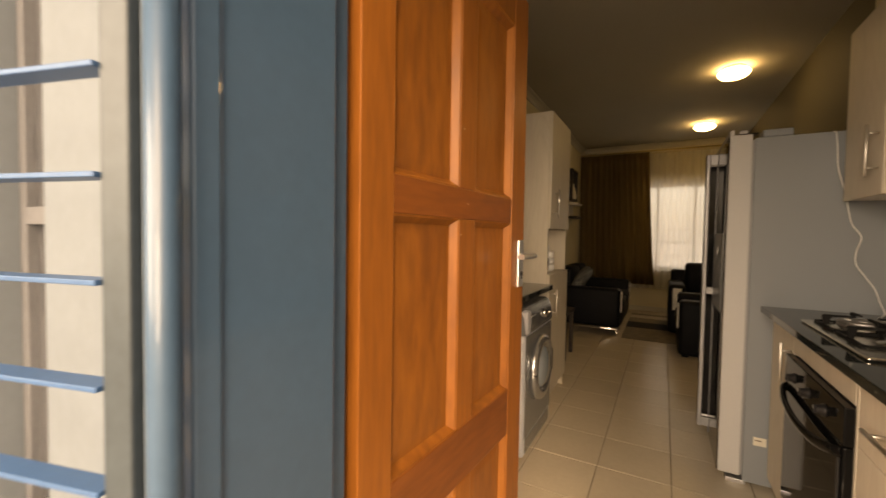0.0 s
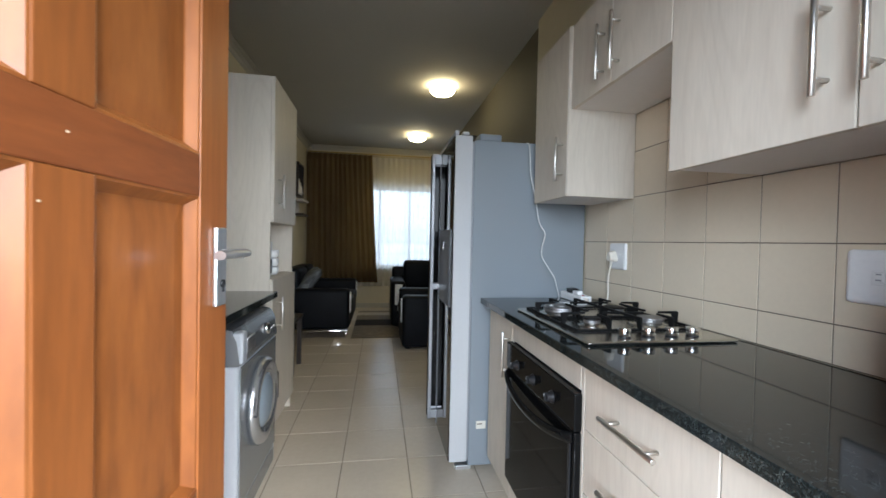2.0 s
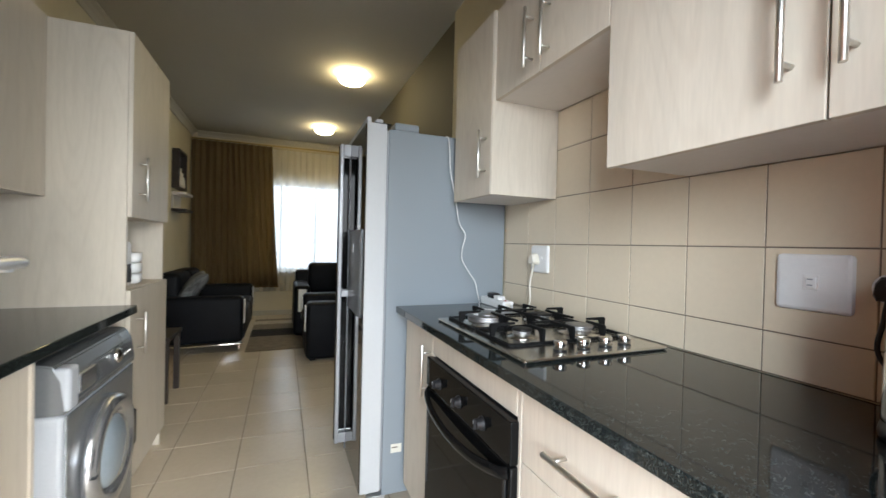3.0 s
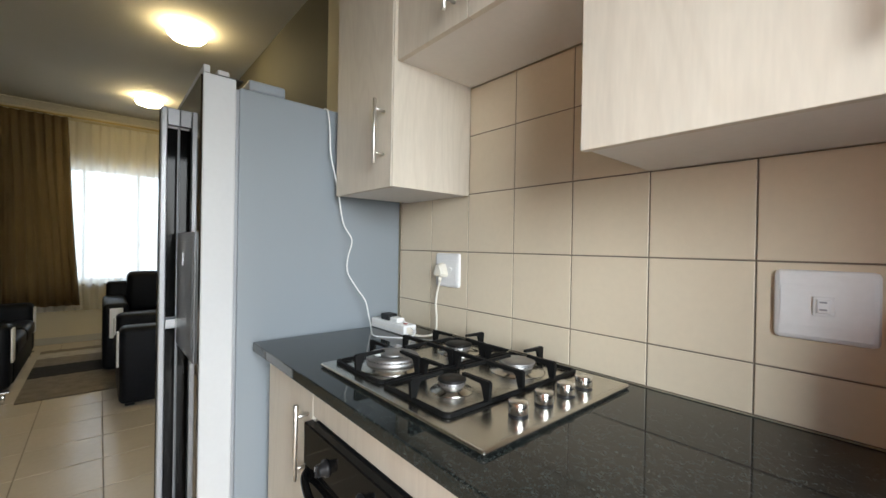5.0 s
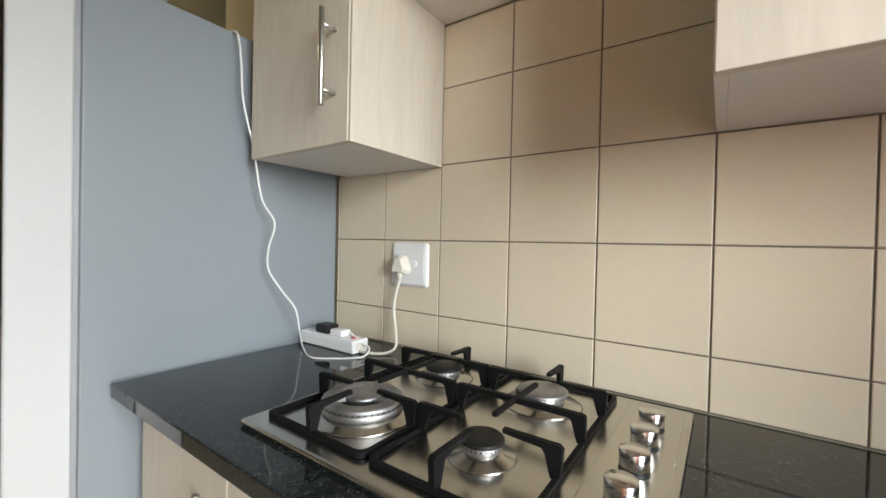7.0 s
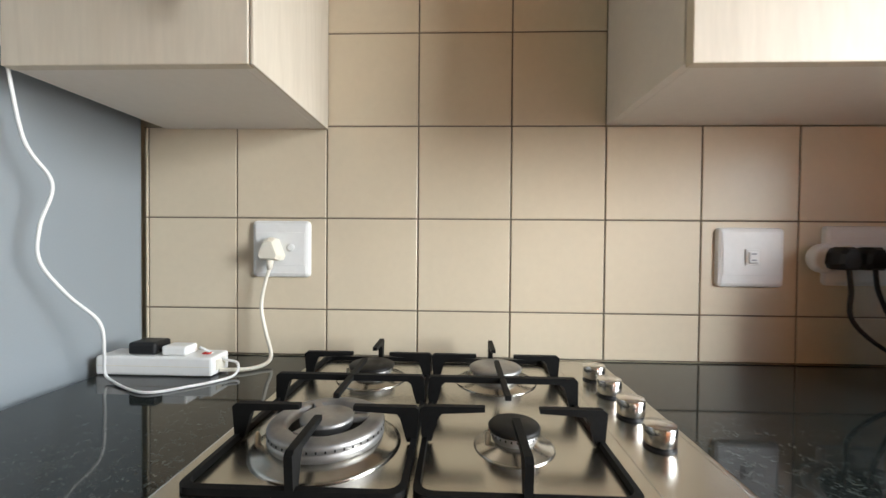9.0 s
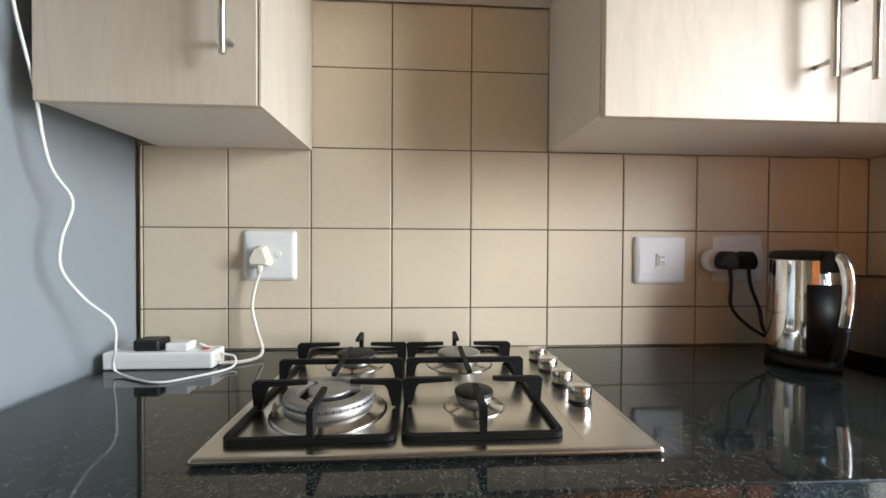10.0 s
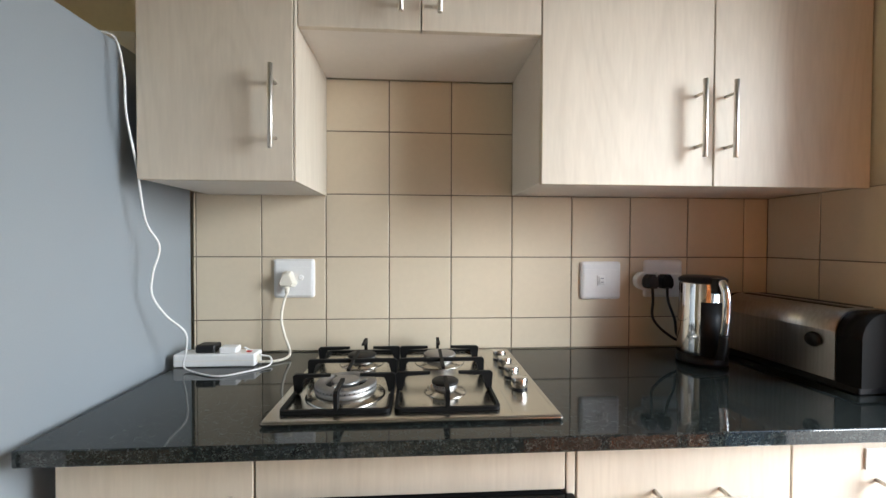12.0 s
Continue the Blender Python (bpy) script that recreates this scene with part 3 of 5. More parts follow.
part("side_trim", B(0.470, 0.4755, 1.456, 1.468, 0.22, 0.68, bevel=0.002), BLACK_PLASTIC, od)
for y in (1.905, 1.740, 1.585):
    bm = lathe(bmesh.new(), [(0.020, 0), (0.0195, -0.005), (0.015, -0.008), (0.0135, -0.020), (0.009, -0.023)], (0.474, y, 0.735), "x", 20)
    box(bm, 0.4465, 0.461, y - 0.0035, y + 0.0035, 0.722, 0.748, bevel=0.0018)
    k = part("knob", bm, BLACK_PLASTIC, ov)
    part("knob_ring", lathe(bmesh.new(), [(0.0140, -0.019), (0.0143, -0.0205), (0.0128, -0.022)], (0.474, y, 0.735), "x", 20), BLACK_PLASTIC, k)
    part("pointer", B(0.4455, 0.4466, y - 0.0012, y + 0.0012, 0.737, 0.747), ALU, k)

# wall cabinets
UPG = "kitchen wall cabinets"
TOP = 2.165
c = thing("wall_cabinet", (0.9, 2.235, 1.43), "limed oak wall cabinet above the worktop by the fridge", "cabinet", UPG)
carcass(c, 0.745, 1.048, 2.042, 2.404, 1.432, TOP)
part("end_panel", B(0.728, 1.048, 2.0365, 2.0415, 1.430, TOP, bevel=0.001), LAMINATE, c)
d = front(c, "door", 2.042, 2.404, 1.430, TOP, 0.726)
bar_handle(d, (0.691, 2.084, 1.500), (0.691, 2.084, 1.695), (-0.035, 0, 0))
c = thing("wall_cabinet", (0.9, 1.735, 1.80), "short limed oak wall cabinet above the hob", "cabinet", UPG)
carcass(c, UP + 0.019, 1.048, 1.434, 2.036, 1.808, TOP)
for y0, y1, yh in ((1.737, 2.036, 1.785), (1.434, 1.737, 1.692)):
    d = front(c, "door", y0, y1, 1.806, TOP, UP)
    bar_handle(d, (UP - 0.035, yh, 1.832), (UP - 0.035, yh, 2.035), (-0.035, 0, 0))
c = thing("wall_cabinet", (0.9, 0.985, 1.43), "double limed oak wall cabinet with two bar handles", "cabinet", UPG)
carcass(c, UP + 0.019, 1.048, 0.538, 1.4335, 1.438, TOP)
for y0, y1, yh in ((0.979, 1.4335, 1.027), (0.538, 0.978, 0.946)):
    d = front(c, "door", y0, y1, 1.432, TOP, UP)
    bar_handle(d, (UP - 0.035, yh, 1.500), (UP - 0.035, yh, 1.695), (-0.035, 0, 0))

# gas hob
H0, H1, HY0, HY1, HZ = 0.516, 1.012, 1.452, 2.045, 0.940
hob = thing("gas_hob", (0.76, 1.75, CT), "stainless steel four-burner gas hob set in the worktop", "hob")
bm = B(H0, H1, HY0, HY1, CT + 0.0008, HZ, bevel=0.006, seg=3)
plate_hob = part("plate", bm, HOB_STEEL, hob)
bm = bmesh.new()
for a, b_ in (((0.535, 1.5505), (1.0, 1.5505)), ((0.56, 1.463), (0.985, 1.463))):
    tube(bm, [(a[0], a[1], HZ - 0.001), (b_[0], b_[1], HZ - 0.001)], 0.0012, 6)
part("pressed_edge", bm, HOB_STEEL, plate_hob)


def burner(x, y, r, wok=False):
    z, c = HZ, (x, y, HZ)
    low = (x, y, HZ - (0.005 if wok else 0.003))
    k = 1.32 if wok else 1.75
    b = part("burner", lathe(bmesh.new(), [(r * k, -0.0005), (r * (k - 0.1), 0.0022), (r * 1.1, 0.0065), (r * 0.98, 0.010), (r * 0.85, 0.010)], c, "z", 40), HOB_STEEL, hob)
    top = 0.0105
    part("burner_cup", lathe(bmesh.new(), [(r * 0.80, 0.0085), (r * 0.86, 0.0095), (r * 0.86, top), (r * 0.7, top + 0.0005)], c, "z", 36), BURNER_CAP, b)
    if wok:
        part("outer_crown", lathe(bmesh.new(), [(r * 0.74, 0.0150), (r * 0.98, 0.0160), (r * 1.0, 0.0185), (r * 1.0, 0.0245), (r * 0.98, 0.0252), (r * 1.0, 0.0262), (r * 1.0, 0.0325), (r * 0.97, 0.0350), (r * 0.90, 0.0362), (r * 0.74, 0.0370), (r * 0.69, 0.036), (r * 0.67, 0.024)], low, "z", 48), BURNER_ALU, b)
        part("inner_well", lathe(bmesh.new(), [(r * 0.66, 0.0235), (r * 0.66, 0.0265), (r * 0.3, 0.028)], low, "z", 36), BURNER_CAP, b)
        part("inner_crown", lathe(bmesh.new(), [(r * 0.38, 0.0282), (r * 0.45, 0.0285), (r * 0.45, 0.0340), (r * 0.47, 0.0345), (r * 0.47, 0.0380), (r * 0.42, 0.0400), (r * 0.20, 0.0412), (0.003, 0.0414)], low, "z", 36), BURNER_ALU, b)
        for a in (0.6, 2.7, 4.8):
            bm = box(bmesh.new(), r * 0.42, r * 0.72, -0.005, 0.005, 0.031, 0.0385, bevel=0.0012, turn=Matrix.Translation(low) @ Matrix.Rotation(a, 4, "Z"))
            part("bridge", bm, BURNER_ALU, b)
        n, rp, zp = 44, r * 1.001, 0.0285
    else:
        part("flame_ring", lathe(bmesh.new(), [(r * 0.8, 0.0122), (r * 0.94, 0.0126), (r * 0.98, 0.0165), (r * 1.0, 0.0180), (r * 1.0, 0.0228), (r * 0.9, 0.0232)], low, "z", 36), BURNER_ALU, b)
        part("cap", lathe(bmesh.new(), [(r * 0.9, 0.0233), (r * 1.10, 0.0245), (r * 1.11, 0.0280), (r * 1.04, 0.0302), (r * 0.3, 0.0312), (0.003, 0.0312)], low, "z", 36), BURNER_CAP if r < 0.038 else BURNER_ALU, b)
        n, rp, zp = 26, r * 1.0, 0.0203
    bm = bmesh.new()
    for k in range(n):
        box(bm, rp - 0.001, rp + 0.0004, -0.0009, 0.0009, zp - 0.0013, zp + 0.0013, turn=Matrix.Translation(low) @ Matrix.Rotation(k * math.tau / n, 4, "Z"))
    tagged(part("flame_ports", bm, BLACK_PLASTIC, b), kind="stuff")
    part("igniter", lathe(bmesh.new(), [(0.0035, 0), (0.0035, 0.012), (0.0015, 0.016)], (x - r * 0.25, y + r * 1.14, z + 0.004), "z", 10), CREAM_PLASTIC, b)
    if not wok:
        part("brass_seat", lathe(bmesh.new(), [(r * 0.885, 0.0102), (r * 0.92, 0.011), (r * 0.885, 0.0122)], c, "z", 28), BRASS, b)


burner(0.652, 1.905, 0.068, True)
burner(0.657, 1.680, 0.028)
burner(0.883, 1.901, 0.036)
burner(0.881, 1.681, 0.041)


def finger(parent, foot, tip, h=0.046):
    """A pan support finger that rises from the frame and bends inward."""
    f, t = Vector(foot), Vector(tip)
    d = (t - f)
    d.z = 0
    d.normalize()
    w = Vector((-d.y, d.x, 0)) * 0.0042
    zb, zt = HZ + 0.004, HZ + h
    prof = [(0.0, zb), (0.012, zb), (0.020, zt - 0.014), (0.024, zt - 0.009), ((t - f).xy.length, zt - 0.006), ((t - f).xy.length, zt), (0.002, zt), (-0.003, zt - 0.004)]
    bm = bmesh.new()
    rings = [[bm.verts.new(Vector((f.x, f.y, 0)) + d * s + w * k + Vector((0, 0, z))) for s, z in prof] for k in (-1, 1)]
    n = len(prof)
    for k in range(n):
        bm.faces.new((rings[0][k], rings[0][(k + 1) % n], rings[1][(k + 1) % n], rings[1][k]))
    bm.faces.new(rings[0])
    bm.faces.new(list(reversed(rings[1])))
    return part("finger", bm, CAST_IRON, parent)


def grid(y0, y1, fc, bc):
    g = thing("pan_support", (0.76, (y0 + y1) / 2, HZ), "black enamelled cast iron pan support on the hob", "pan support", "pan supports")
    x0, x1, xm = 0.546, 0.988, 0.768
    zc = HZ + 0.0065
    cr = 0.014
    loop = []
    for cx, cy, a0 in ((x1 - cr, y1 - cr, 0), (x0 + cr, y1 - cr, 90), (x0 + cr, y0 + cr, 180), (x1 - cr, y0 + cr, 270)):
        for k in range(5):
            a = radians(a0 + k * 22.5)
            loop.append((cx + cr * math.cos(a), cy + cr * math.sin(a)))
    bm = bmesh.new()
    n = len(loop)
    rings = []
    cxm, cym = (x0 + x1) / 2, (y0 + y1) / 2
    for (x, y) in loop:
        nx, ny = (1 if x > cxm else -1), (1 if y > cym else -1)
        i_x = x - nx * 0.0065 if abs(x - cxm) > (x1 - x0) / 2 - cr * 1.01 else x
        i_y = y - ny * 0.0065 if abs(y - cym) > (y1 - y0) / 2 - cr * 1.01 else y
        rings.append([bm.verts.new(q) for q in ((x, y, zc - 0.0055), (x, y, zc + 0.0015), (i_x, i_y, zc + 0.0025), (i_x, i_y, zc - 0.0055))])
    for k in range(n):
        a, b = rings[k], rings[(k + 1) % n]
        for j in range(4):
            bm.faces.new((a[j], a[(j + 1) % 4], b[(j + 1) % 4], b[j]))
    part("frame", bm, CAST_IRON, g)
    zt = HZ + 0.046
    bm = bmesh.new()
    prof = [(y0, HZ + 0.004), (y0, zt - 0.004), (y0 + 0.004, zt), (y1 - 0.004, zt), (y1, zt - 0.004), (y1, HZ + 0.004), (y1 - 0.012, HZ + 0.004), (y1 - 0.020, zt - 0.013), (y1 - 0.025, zt - 0.009), (y0 + 0.025, zt - 0.009), (y0 + 0.020, zt - 0.013), (y0 + 0.012, HZ + 0.004)]
    rr = [[bm.verts.new((x, y, z)) for y, z in prof] for x in (xm - 0.0045, xm + 0.0045)]
    for k in range(len(prof)):
        bm.faces.new((rr[0][k], rr[0][(k + 1) % 12], rr[1][(k + 1) % 12], rr[1][k]))
    bm.faces.new(rr[0])
    bm.faces.new(list(reversed(rr[1])))
    part("cross_bar", bm, CAST_IRON, g)
    for (x, y) in (fc, bc):
        finger(g, (x, y1, 0), (x, y + 0.033, 0))
        finger(g, (x, y0, 0), (x, y - 0.033, 0))
    finger(g, (x0, fc[1], 0), (fc[0] - 0.030, fc[1], 0))
    finger(g, (x1, bc[1], 0), (bc[0] + 0.030, bc[1], 0))
    bm = B(fc[0] + 0.035, bc[0] - 0.030, fc[1] - 0.0042, fc[1] + 0.0042, zt - 0.0075, zt - 0.0005, bevel=0.0012)
    part("centre_finger", bm, CAST_IRON, g)


grid(1.797, 2.020, (0.656, 1.907), (0.886, 1.903))
grid(1.572, 1.791, (0.660, 1.682), (0.884, 1.682))
for x in (0.664, 0.745, 0.824, 0.896):
    bm = lathe(bmesh.new(), [(0.0130, 0.003), (0.0160, 0.0035), (0.0160, 0.006), (0.0188, 0.008), (0.0188, 0.028), (0.0178, 0.0296), (0.002, 0.0298)], (x, 1.5045, HZ - 0.001), "z", 30)
    k = part("knob", bm, KNOB_STEEL, hob, "polished chrome gas knob")
    part("knob_skirt", lathe(bmesh.new(), [(0.019, 0.0), (0.019, 0.002), (0.015, 0.0035)], (x, 1.5045, HZ - 0.0005), "z", 24), BLACK_PLASTIC, k)


# sockets and switches on the tiles
def wall_plate(name, y0, y1, z0, z1, label):
    t = thing(name, (EAST, (y0 + y1) / 2, z0), label, "wall socket")
    bm = B(EAST - 0.011, EAST + 0.010, y0, y1, z0, z1, bevel=0.009)
    p = part("plate", bm, WHITE_PLASTIC, t)
    part("inner_plate", B(EAST - 0.0122, EAST - 0.0112, y0 + 0.011, y1 - 0.011, z0 + 0.026, z1 - 0.026, bevel=0.0004), WHITE_PLASTIC, p)
    return t


s = wall_plate("wall_socket", 2.074, 2.203, 1.104, 1.229, "white square wall socket with a plugged-in white cord")
part("switch", lathe(bmesh.new(), [(0.008, 0), (0.0085, -0.003), (0.006, -0.0045)], (EAST - 0.012, 2.115, 1.170), "x", 20), WHITE_PLASTIC, s)
s = wall_plate("stove_switch", 1.062, 1.201, 1.094, 1.221, "white square isolator switch plate on beige tiles")
sw = part("rocker", B(EAST - 0.0175, EAST - 0.012, 1.121, 1.141, 1.145, 1.171, bevel=0.003), WHITE_PLASTIC, s)
part("rocker_mark", B(EAST - 0.0185, EAST - 0.0175, 1.126, 1.136, 1.151, 1.154), TRIM_GREY, sw)
part("rocker_mark", B(EAST - 0.0185, EAST - 0.0175, 1.126, 1.136, 1.164, 1.167), TRIM_GREY, sw)
part("rocker_rim", B(EAST - 0.0150, EAST - 0.0124, 1.1165, 1.1455, 1.1405, 1.1755, bevel=0.002), WHITE_PLASTIC, s)
s = wall_plate("wall_socket", 0.847, 0.981, 1.100, 1.226, "white wall socket holding an adaptor with two plugs")

fs_ = thing("fridge_socket", (EAST, 2.665, 1.80), "white socket box on the wall behind the fridge", "wall socket")
part("plate", B(EAST - 0.022, EAST - 0.0005, 2.610, 2.722, 1.800, 1.926, bevel=0.006), WHITE_PLASTIC, fs_)

# three-pin plug and its cord
pl = thing("plug", (EAST - 0.03, 2.153, 1.15), "cream three-pin plug with a white cord in the wall socket", "plug")
bm = bmesh.new()
prof = [(-0.022, -0.020), (0.022, -0.020), (0.026, -0.010), (0.012, 0.026), (0.0, 0.030), (-0.012, 0.026), (-0.026, -0.010)]
rr = [[bm.verts.new((x, 2.153 + a * k, 1.162 + b * k)) for a, b in prof] for x, k in ((EAST - 0.0128, 1.0), (EAST - 0.032, 1.0), (EAST - 0.044, 0.75))]
for a, b in zip(rr, rr[1:]):
    for k in range(7):
        bm.faces.new((a[k], a[(k + 1) % 7], b[(k + 1) % 7], b[k]))
bm.faces.new(rr[0])
bm.faces.new(rr[2])
part("plug_body", bm, CREAM_PLASTIC, pl)
part("strain_relief", tube(bmesh.new(), [(EAST - 0.030, 2.153, 1.146), (EAST - 0.030, 2.154, 1.122)], [0.008, 0.0055], 10), CREAM_PLASTIC, pl)
cord = [(EAST - 0.030, 2.154, 1.124), (EAST - 0.031, 2.165, 1.085), (EAST - 0.033, 2.170, 1.040), (EAST - 0.038, 2.158, 0.990), (0.99, 2.136, 0.948), (0.962, 2.135, 0.936), (0.935, 2.160, 0.934), (0.922, 2.205, 0.936)]
part("cord", tube(bmesh.new(), smooth_path(cord, 8), 0.0040, 8), CREAM_PLASTIC, pl)

# power strip
ps = thing("power_strip", (0.93, 2.32, CT), "white power strip with black and white plugs on the worktop", "power strip")
pb = part("body", B(0.898, 0.955, 2.205, 2.428, CT + 0.001, 0.966, bevel=0.004), WHITE_PLASTIC, ps)
part("seam", B(0.8972, 0.8982, 2.209, 2.424, 0.9475, 0.9485), CREAM_PLASTIC, pb)
part("indicator", B(0.918, 0.930, 2.222, 2.236, 0.966, 0.969, bevel=0.001), RED, pb)
part("end_socket", B(0.912, 0.940, 2.2035, 2.2055, 0.938, 0.958, bevel=0.0006), CREAM_PLASTIC, pb)
bm = B(0.905, 0.950, 2.318, 2.372, 0.966, 0.990, bevel=0.006, seg=3)
solid("black_plug", bm, BLACK_PLASTIC, "black adaptor plug in the power strip", "plug")
solid("white_plug", B(0.905, 0.940, 2.258, 2.306, 0.966, 0.984, bevel=0.004, seg=2), WHITE_PLASTIC, "small white charger in the power strip", "plug")
cord = [(0.700, 2.480, 1.7595), (0.700, 2.430, 1.745), (0.702, 2.412, 1.667), (0.708, 2.412, 1.578), (0.735, 2.408, 1.460), (0.757, 2.404, 1.335), (0.786, 2.390, 1.272), (0.776, 2.400, 1.205), (0.779, 2.404, 1.149), (0.808, 2.388, 1.092), (0.826, 2.352, 1.045), (0.846, 2.362, 0.990), (0.868, 2.382, 0.948), (0.858, 2.360, 0.934), (0.815, 2.270, 0.9315), (0.842, 2.215, 0.9315), (0.895, 2.165, 0.933), (0.925, 2.170, 0.948), (0.930, 2.200, 0.955), (0.926, 2.245, 0.978)]
part("cable", tube(bmesh.new(), smooth_path(cord, 8), 0.0025, 8), WHITE_PLASTIC, ps, "thin white cable hanging down the fridge side")

# adaptor, kettle plugs
ad = thing("multi_adaptor", (EAST - 0.03, 0.93, 1.13), "round white adaptor holding two black plugs", "adaptor")
part("adaptor_body", lathe(bmesh.new(), [(0.028, -0.0128), (0.030, -0.016), (0.030, -0.034), (0.026, -0.038)], (EAST, 0.996, 1.158), "x", 24), WHITE_PLASTIC, ad)
for i, y in enumerate((0.990, 0.940)):
    k = thing("black_plug", (EAST - 0.08, y, 1.13), "black rubber three-pin plug with a cord", "plug", "plugs in the adaptor")
    bm = bmesh.new()
    prof = [(-0.015, -0.021), (0.015, -0.021), (0.020, -0.010), (0.017, 0.012), (0.009, 0.024), (-0.009, 0.024), (-0.017, 0.012), (-0.020, -0.010)]
    rr = [[bm.verts.new((x, y + a * q, 1.158 + b * q)) for a, b in prof] for x, q in ((EAST - (0.0365 if i else 0.0385), 0.86), (EAST - 0.050, 1.0), (EAST - 0.072, 1.0), (EAST - 0.080, 0.78))]
    for a, b in zip(rr, rr[1:]):
        for n in range(8):
            bm.faces.new((a[n], a[(n + 1) % 8], b[(n + 1) % 8], b[n]))
    bm.faces.new(rr[0])
    bm.faces.new(rr[-1])
    part("plug_body", bm, BLACK_PLASTIC, k)
    c2 = [(EAST - 0.07, y, 1.145), (EAST - 0.078, y + 0.002, 1.10), (EAST - 0.085, y + 0.004 - 0.02 * i, 1.04), (EAST - 0.10, y - 0.05 + 0.03 * i, 0.985), (EAST - 0.13, 0.862 + 0.008 * i, 0.950), (EAST - 0.14, 0.82, 0.935)]
    part("cord", tube(bmesh.new(), smooth_path(c2, 6), 0.0042, 8), BLACK_PLASTIC, k)
part("bridge", B(EAST - 0.036, EAST - 0.0128, 0.868, 0.952, 1.135, 1.185, bevel=0.006), WHITE_PLASTIC, ad)

# kettle
KX, KY = 0.885, 0.892
kt = thing("kettle", (KX, KY, CT), "polished steel cordless kettle with a black base", "kettle")
part("base", lathe(bmesh.new(), [(0.066, 0.001), (0.068, 0.010), (0.066, 0.022), (0.060, 0.026)], (KX, KY, CT), "z", 40), BLACK_PLASTIC, kt)
part("body", lathe(bmesh.new(), [(0.058, 0.026), (0.065, 0.030), (0.0655, 0.040), (0.0605, 0.235), (0.059, 0.240)], (KX, KY, CT), "z", 48), CHROME, kt)
ld = part("lid", lathe(bmesh.new(), [(0.0595, 0.239), (0.063, 0.242), (0.063, 0.250), (0.052, 0.257), (0.004, 0.259)], (KX, KY, CT), "z", 40), BLACK_PLASTIC, kt)
HD = Vector((-0.998, 0.06, 0)).normalized()
HS = Vector((-HD.y, HD.x, 0))
O = Vector((KX, KY, CT))
bm = bmesh.new()
sec = [[bm.verts.new((KX + rr_ * math.cos(radians(a)), KY + rr_ * math.sin(radians(a)), CT + z)) for rr_, z in ((0.055, 0.031), (0.0675, 0.031), (0.0635, 0.185), (0.055, 0.185))] for a in range(140, 245, 6)]
for a, b in zip(sec, sec[1:]):
    for k in range(4):
        bm.faces.new((a[k], a[(k + 1) % 4], b[(k + 1) % 4], b[k])).smooth = True
bm.faces.new(sec[0])
bm.faces.new(sec[-1])
part("water_gauge", bm, BLACK_PLASTIC, kt)
bm = bmesh.new()
box(bm, -0.014, 0.014, 0.046, 0.086, 0.212, 0.256, bevel=0.006)
TM = Matrix.Translation(O) @ Matrix(((HS.x, HD.x, 0, 0), (HS.y, HD.y, 0, 0), (0, 0, 1, 0), (0, 0, 0, 1)))
bmesh.ops.transform(bm, matrix=TM, verts=bm.verts[:])
part("handle_mount", bm, BLACK_PLASTIC, kt)
hp = [(0, 0.080, 0.246), (0, 0.094, 0.228), (0, 0.101, 0.195), (0, 0.100, 0.145), (0, 0.093, 0.100)]
bm = tube(bmesh.new(), [TM @ Vector(p) for p in smooth_path(hp, 6)], 0.0115, 12)
hnd = part("handle", bm, CHROME, kt, "curved polished handle")
hp = [(0, 0.093, 0.099), (0, 0.088, 0.06), (0, 0.078, 0.03)]
part("grip_foot", tube(bmesh.new(), [TM @ Vector(p) for p in smooth_path(hp, 5)], 0.012, 12), BLACK_PLASTIC, hnd)
bm = box(bmesh.new(), -0.013, 0.013, -0.082, -0.058, 0.205, 0.238, bevel=0.005)
bmesh.ops.transform(bm, matrix=TM, verts=bm.verts[:])
part("spout", bm, BLACK_PLASTIC, kt)

# toaster
TX, TY, TWD, TH = 0.80, 0.65, 0.18, 0.195
TOAST = Matrix.Translation((TX, TY, CT)) @ Matrix.Rotation(radians(4), 4, "Z")
tz = thing("toaster", (TX, TY, CT), "long brushed steel two-slot toaster with dark ends", "toaster")


def toast_shell(x0, x1, w, z0, z1, r, n=6):
    bm = bmesh.new()
    prof = [(-w / 2, z0)] + [(-w / 2 + r - r * math.cos(a), z1 - r + r * math.sin(a)) for a in [k * math.pi / 2 / n for k in range(n + 1)]]
    prof += [(-p, z) for p, z in reversed(prof)]
    rr = [[bm.verts.new(TOAST @ Vector((x, y, z))) for y, z in prof] for x in (x0, x1)]
    for k in range(len(prof)):
        bm.faces.new((rr[0][k], rr[0][(k + 1) % len(prof)], rr[1][(k + 1) % len(prof)], rr[1][k])).smooth = 0 < k < len(prof) - 2
    bm.faces.new(rr[0])
    bm.faces.new(list(reversed(rr[1])))
    return bm


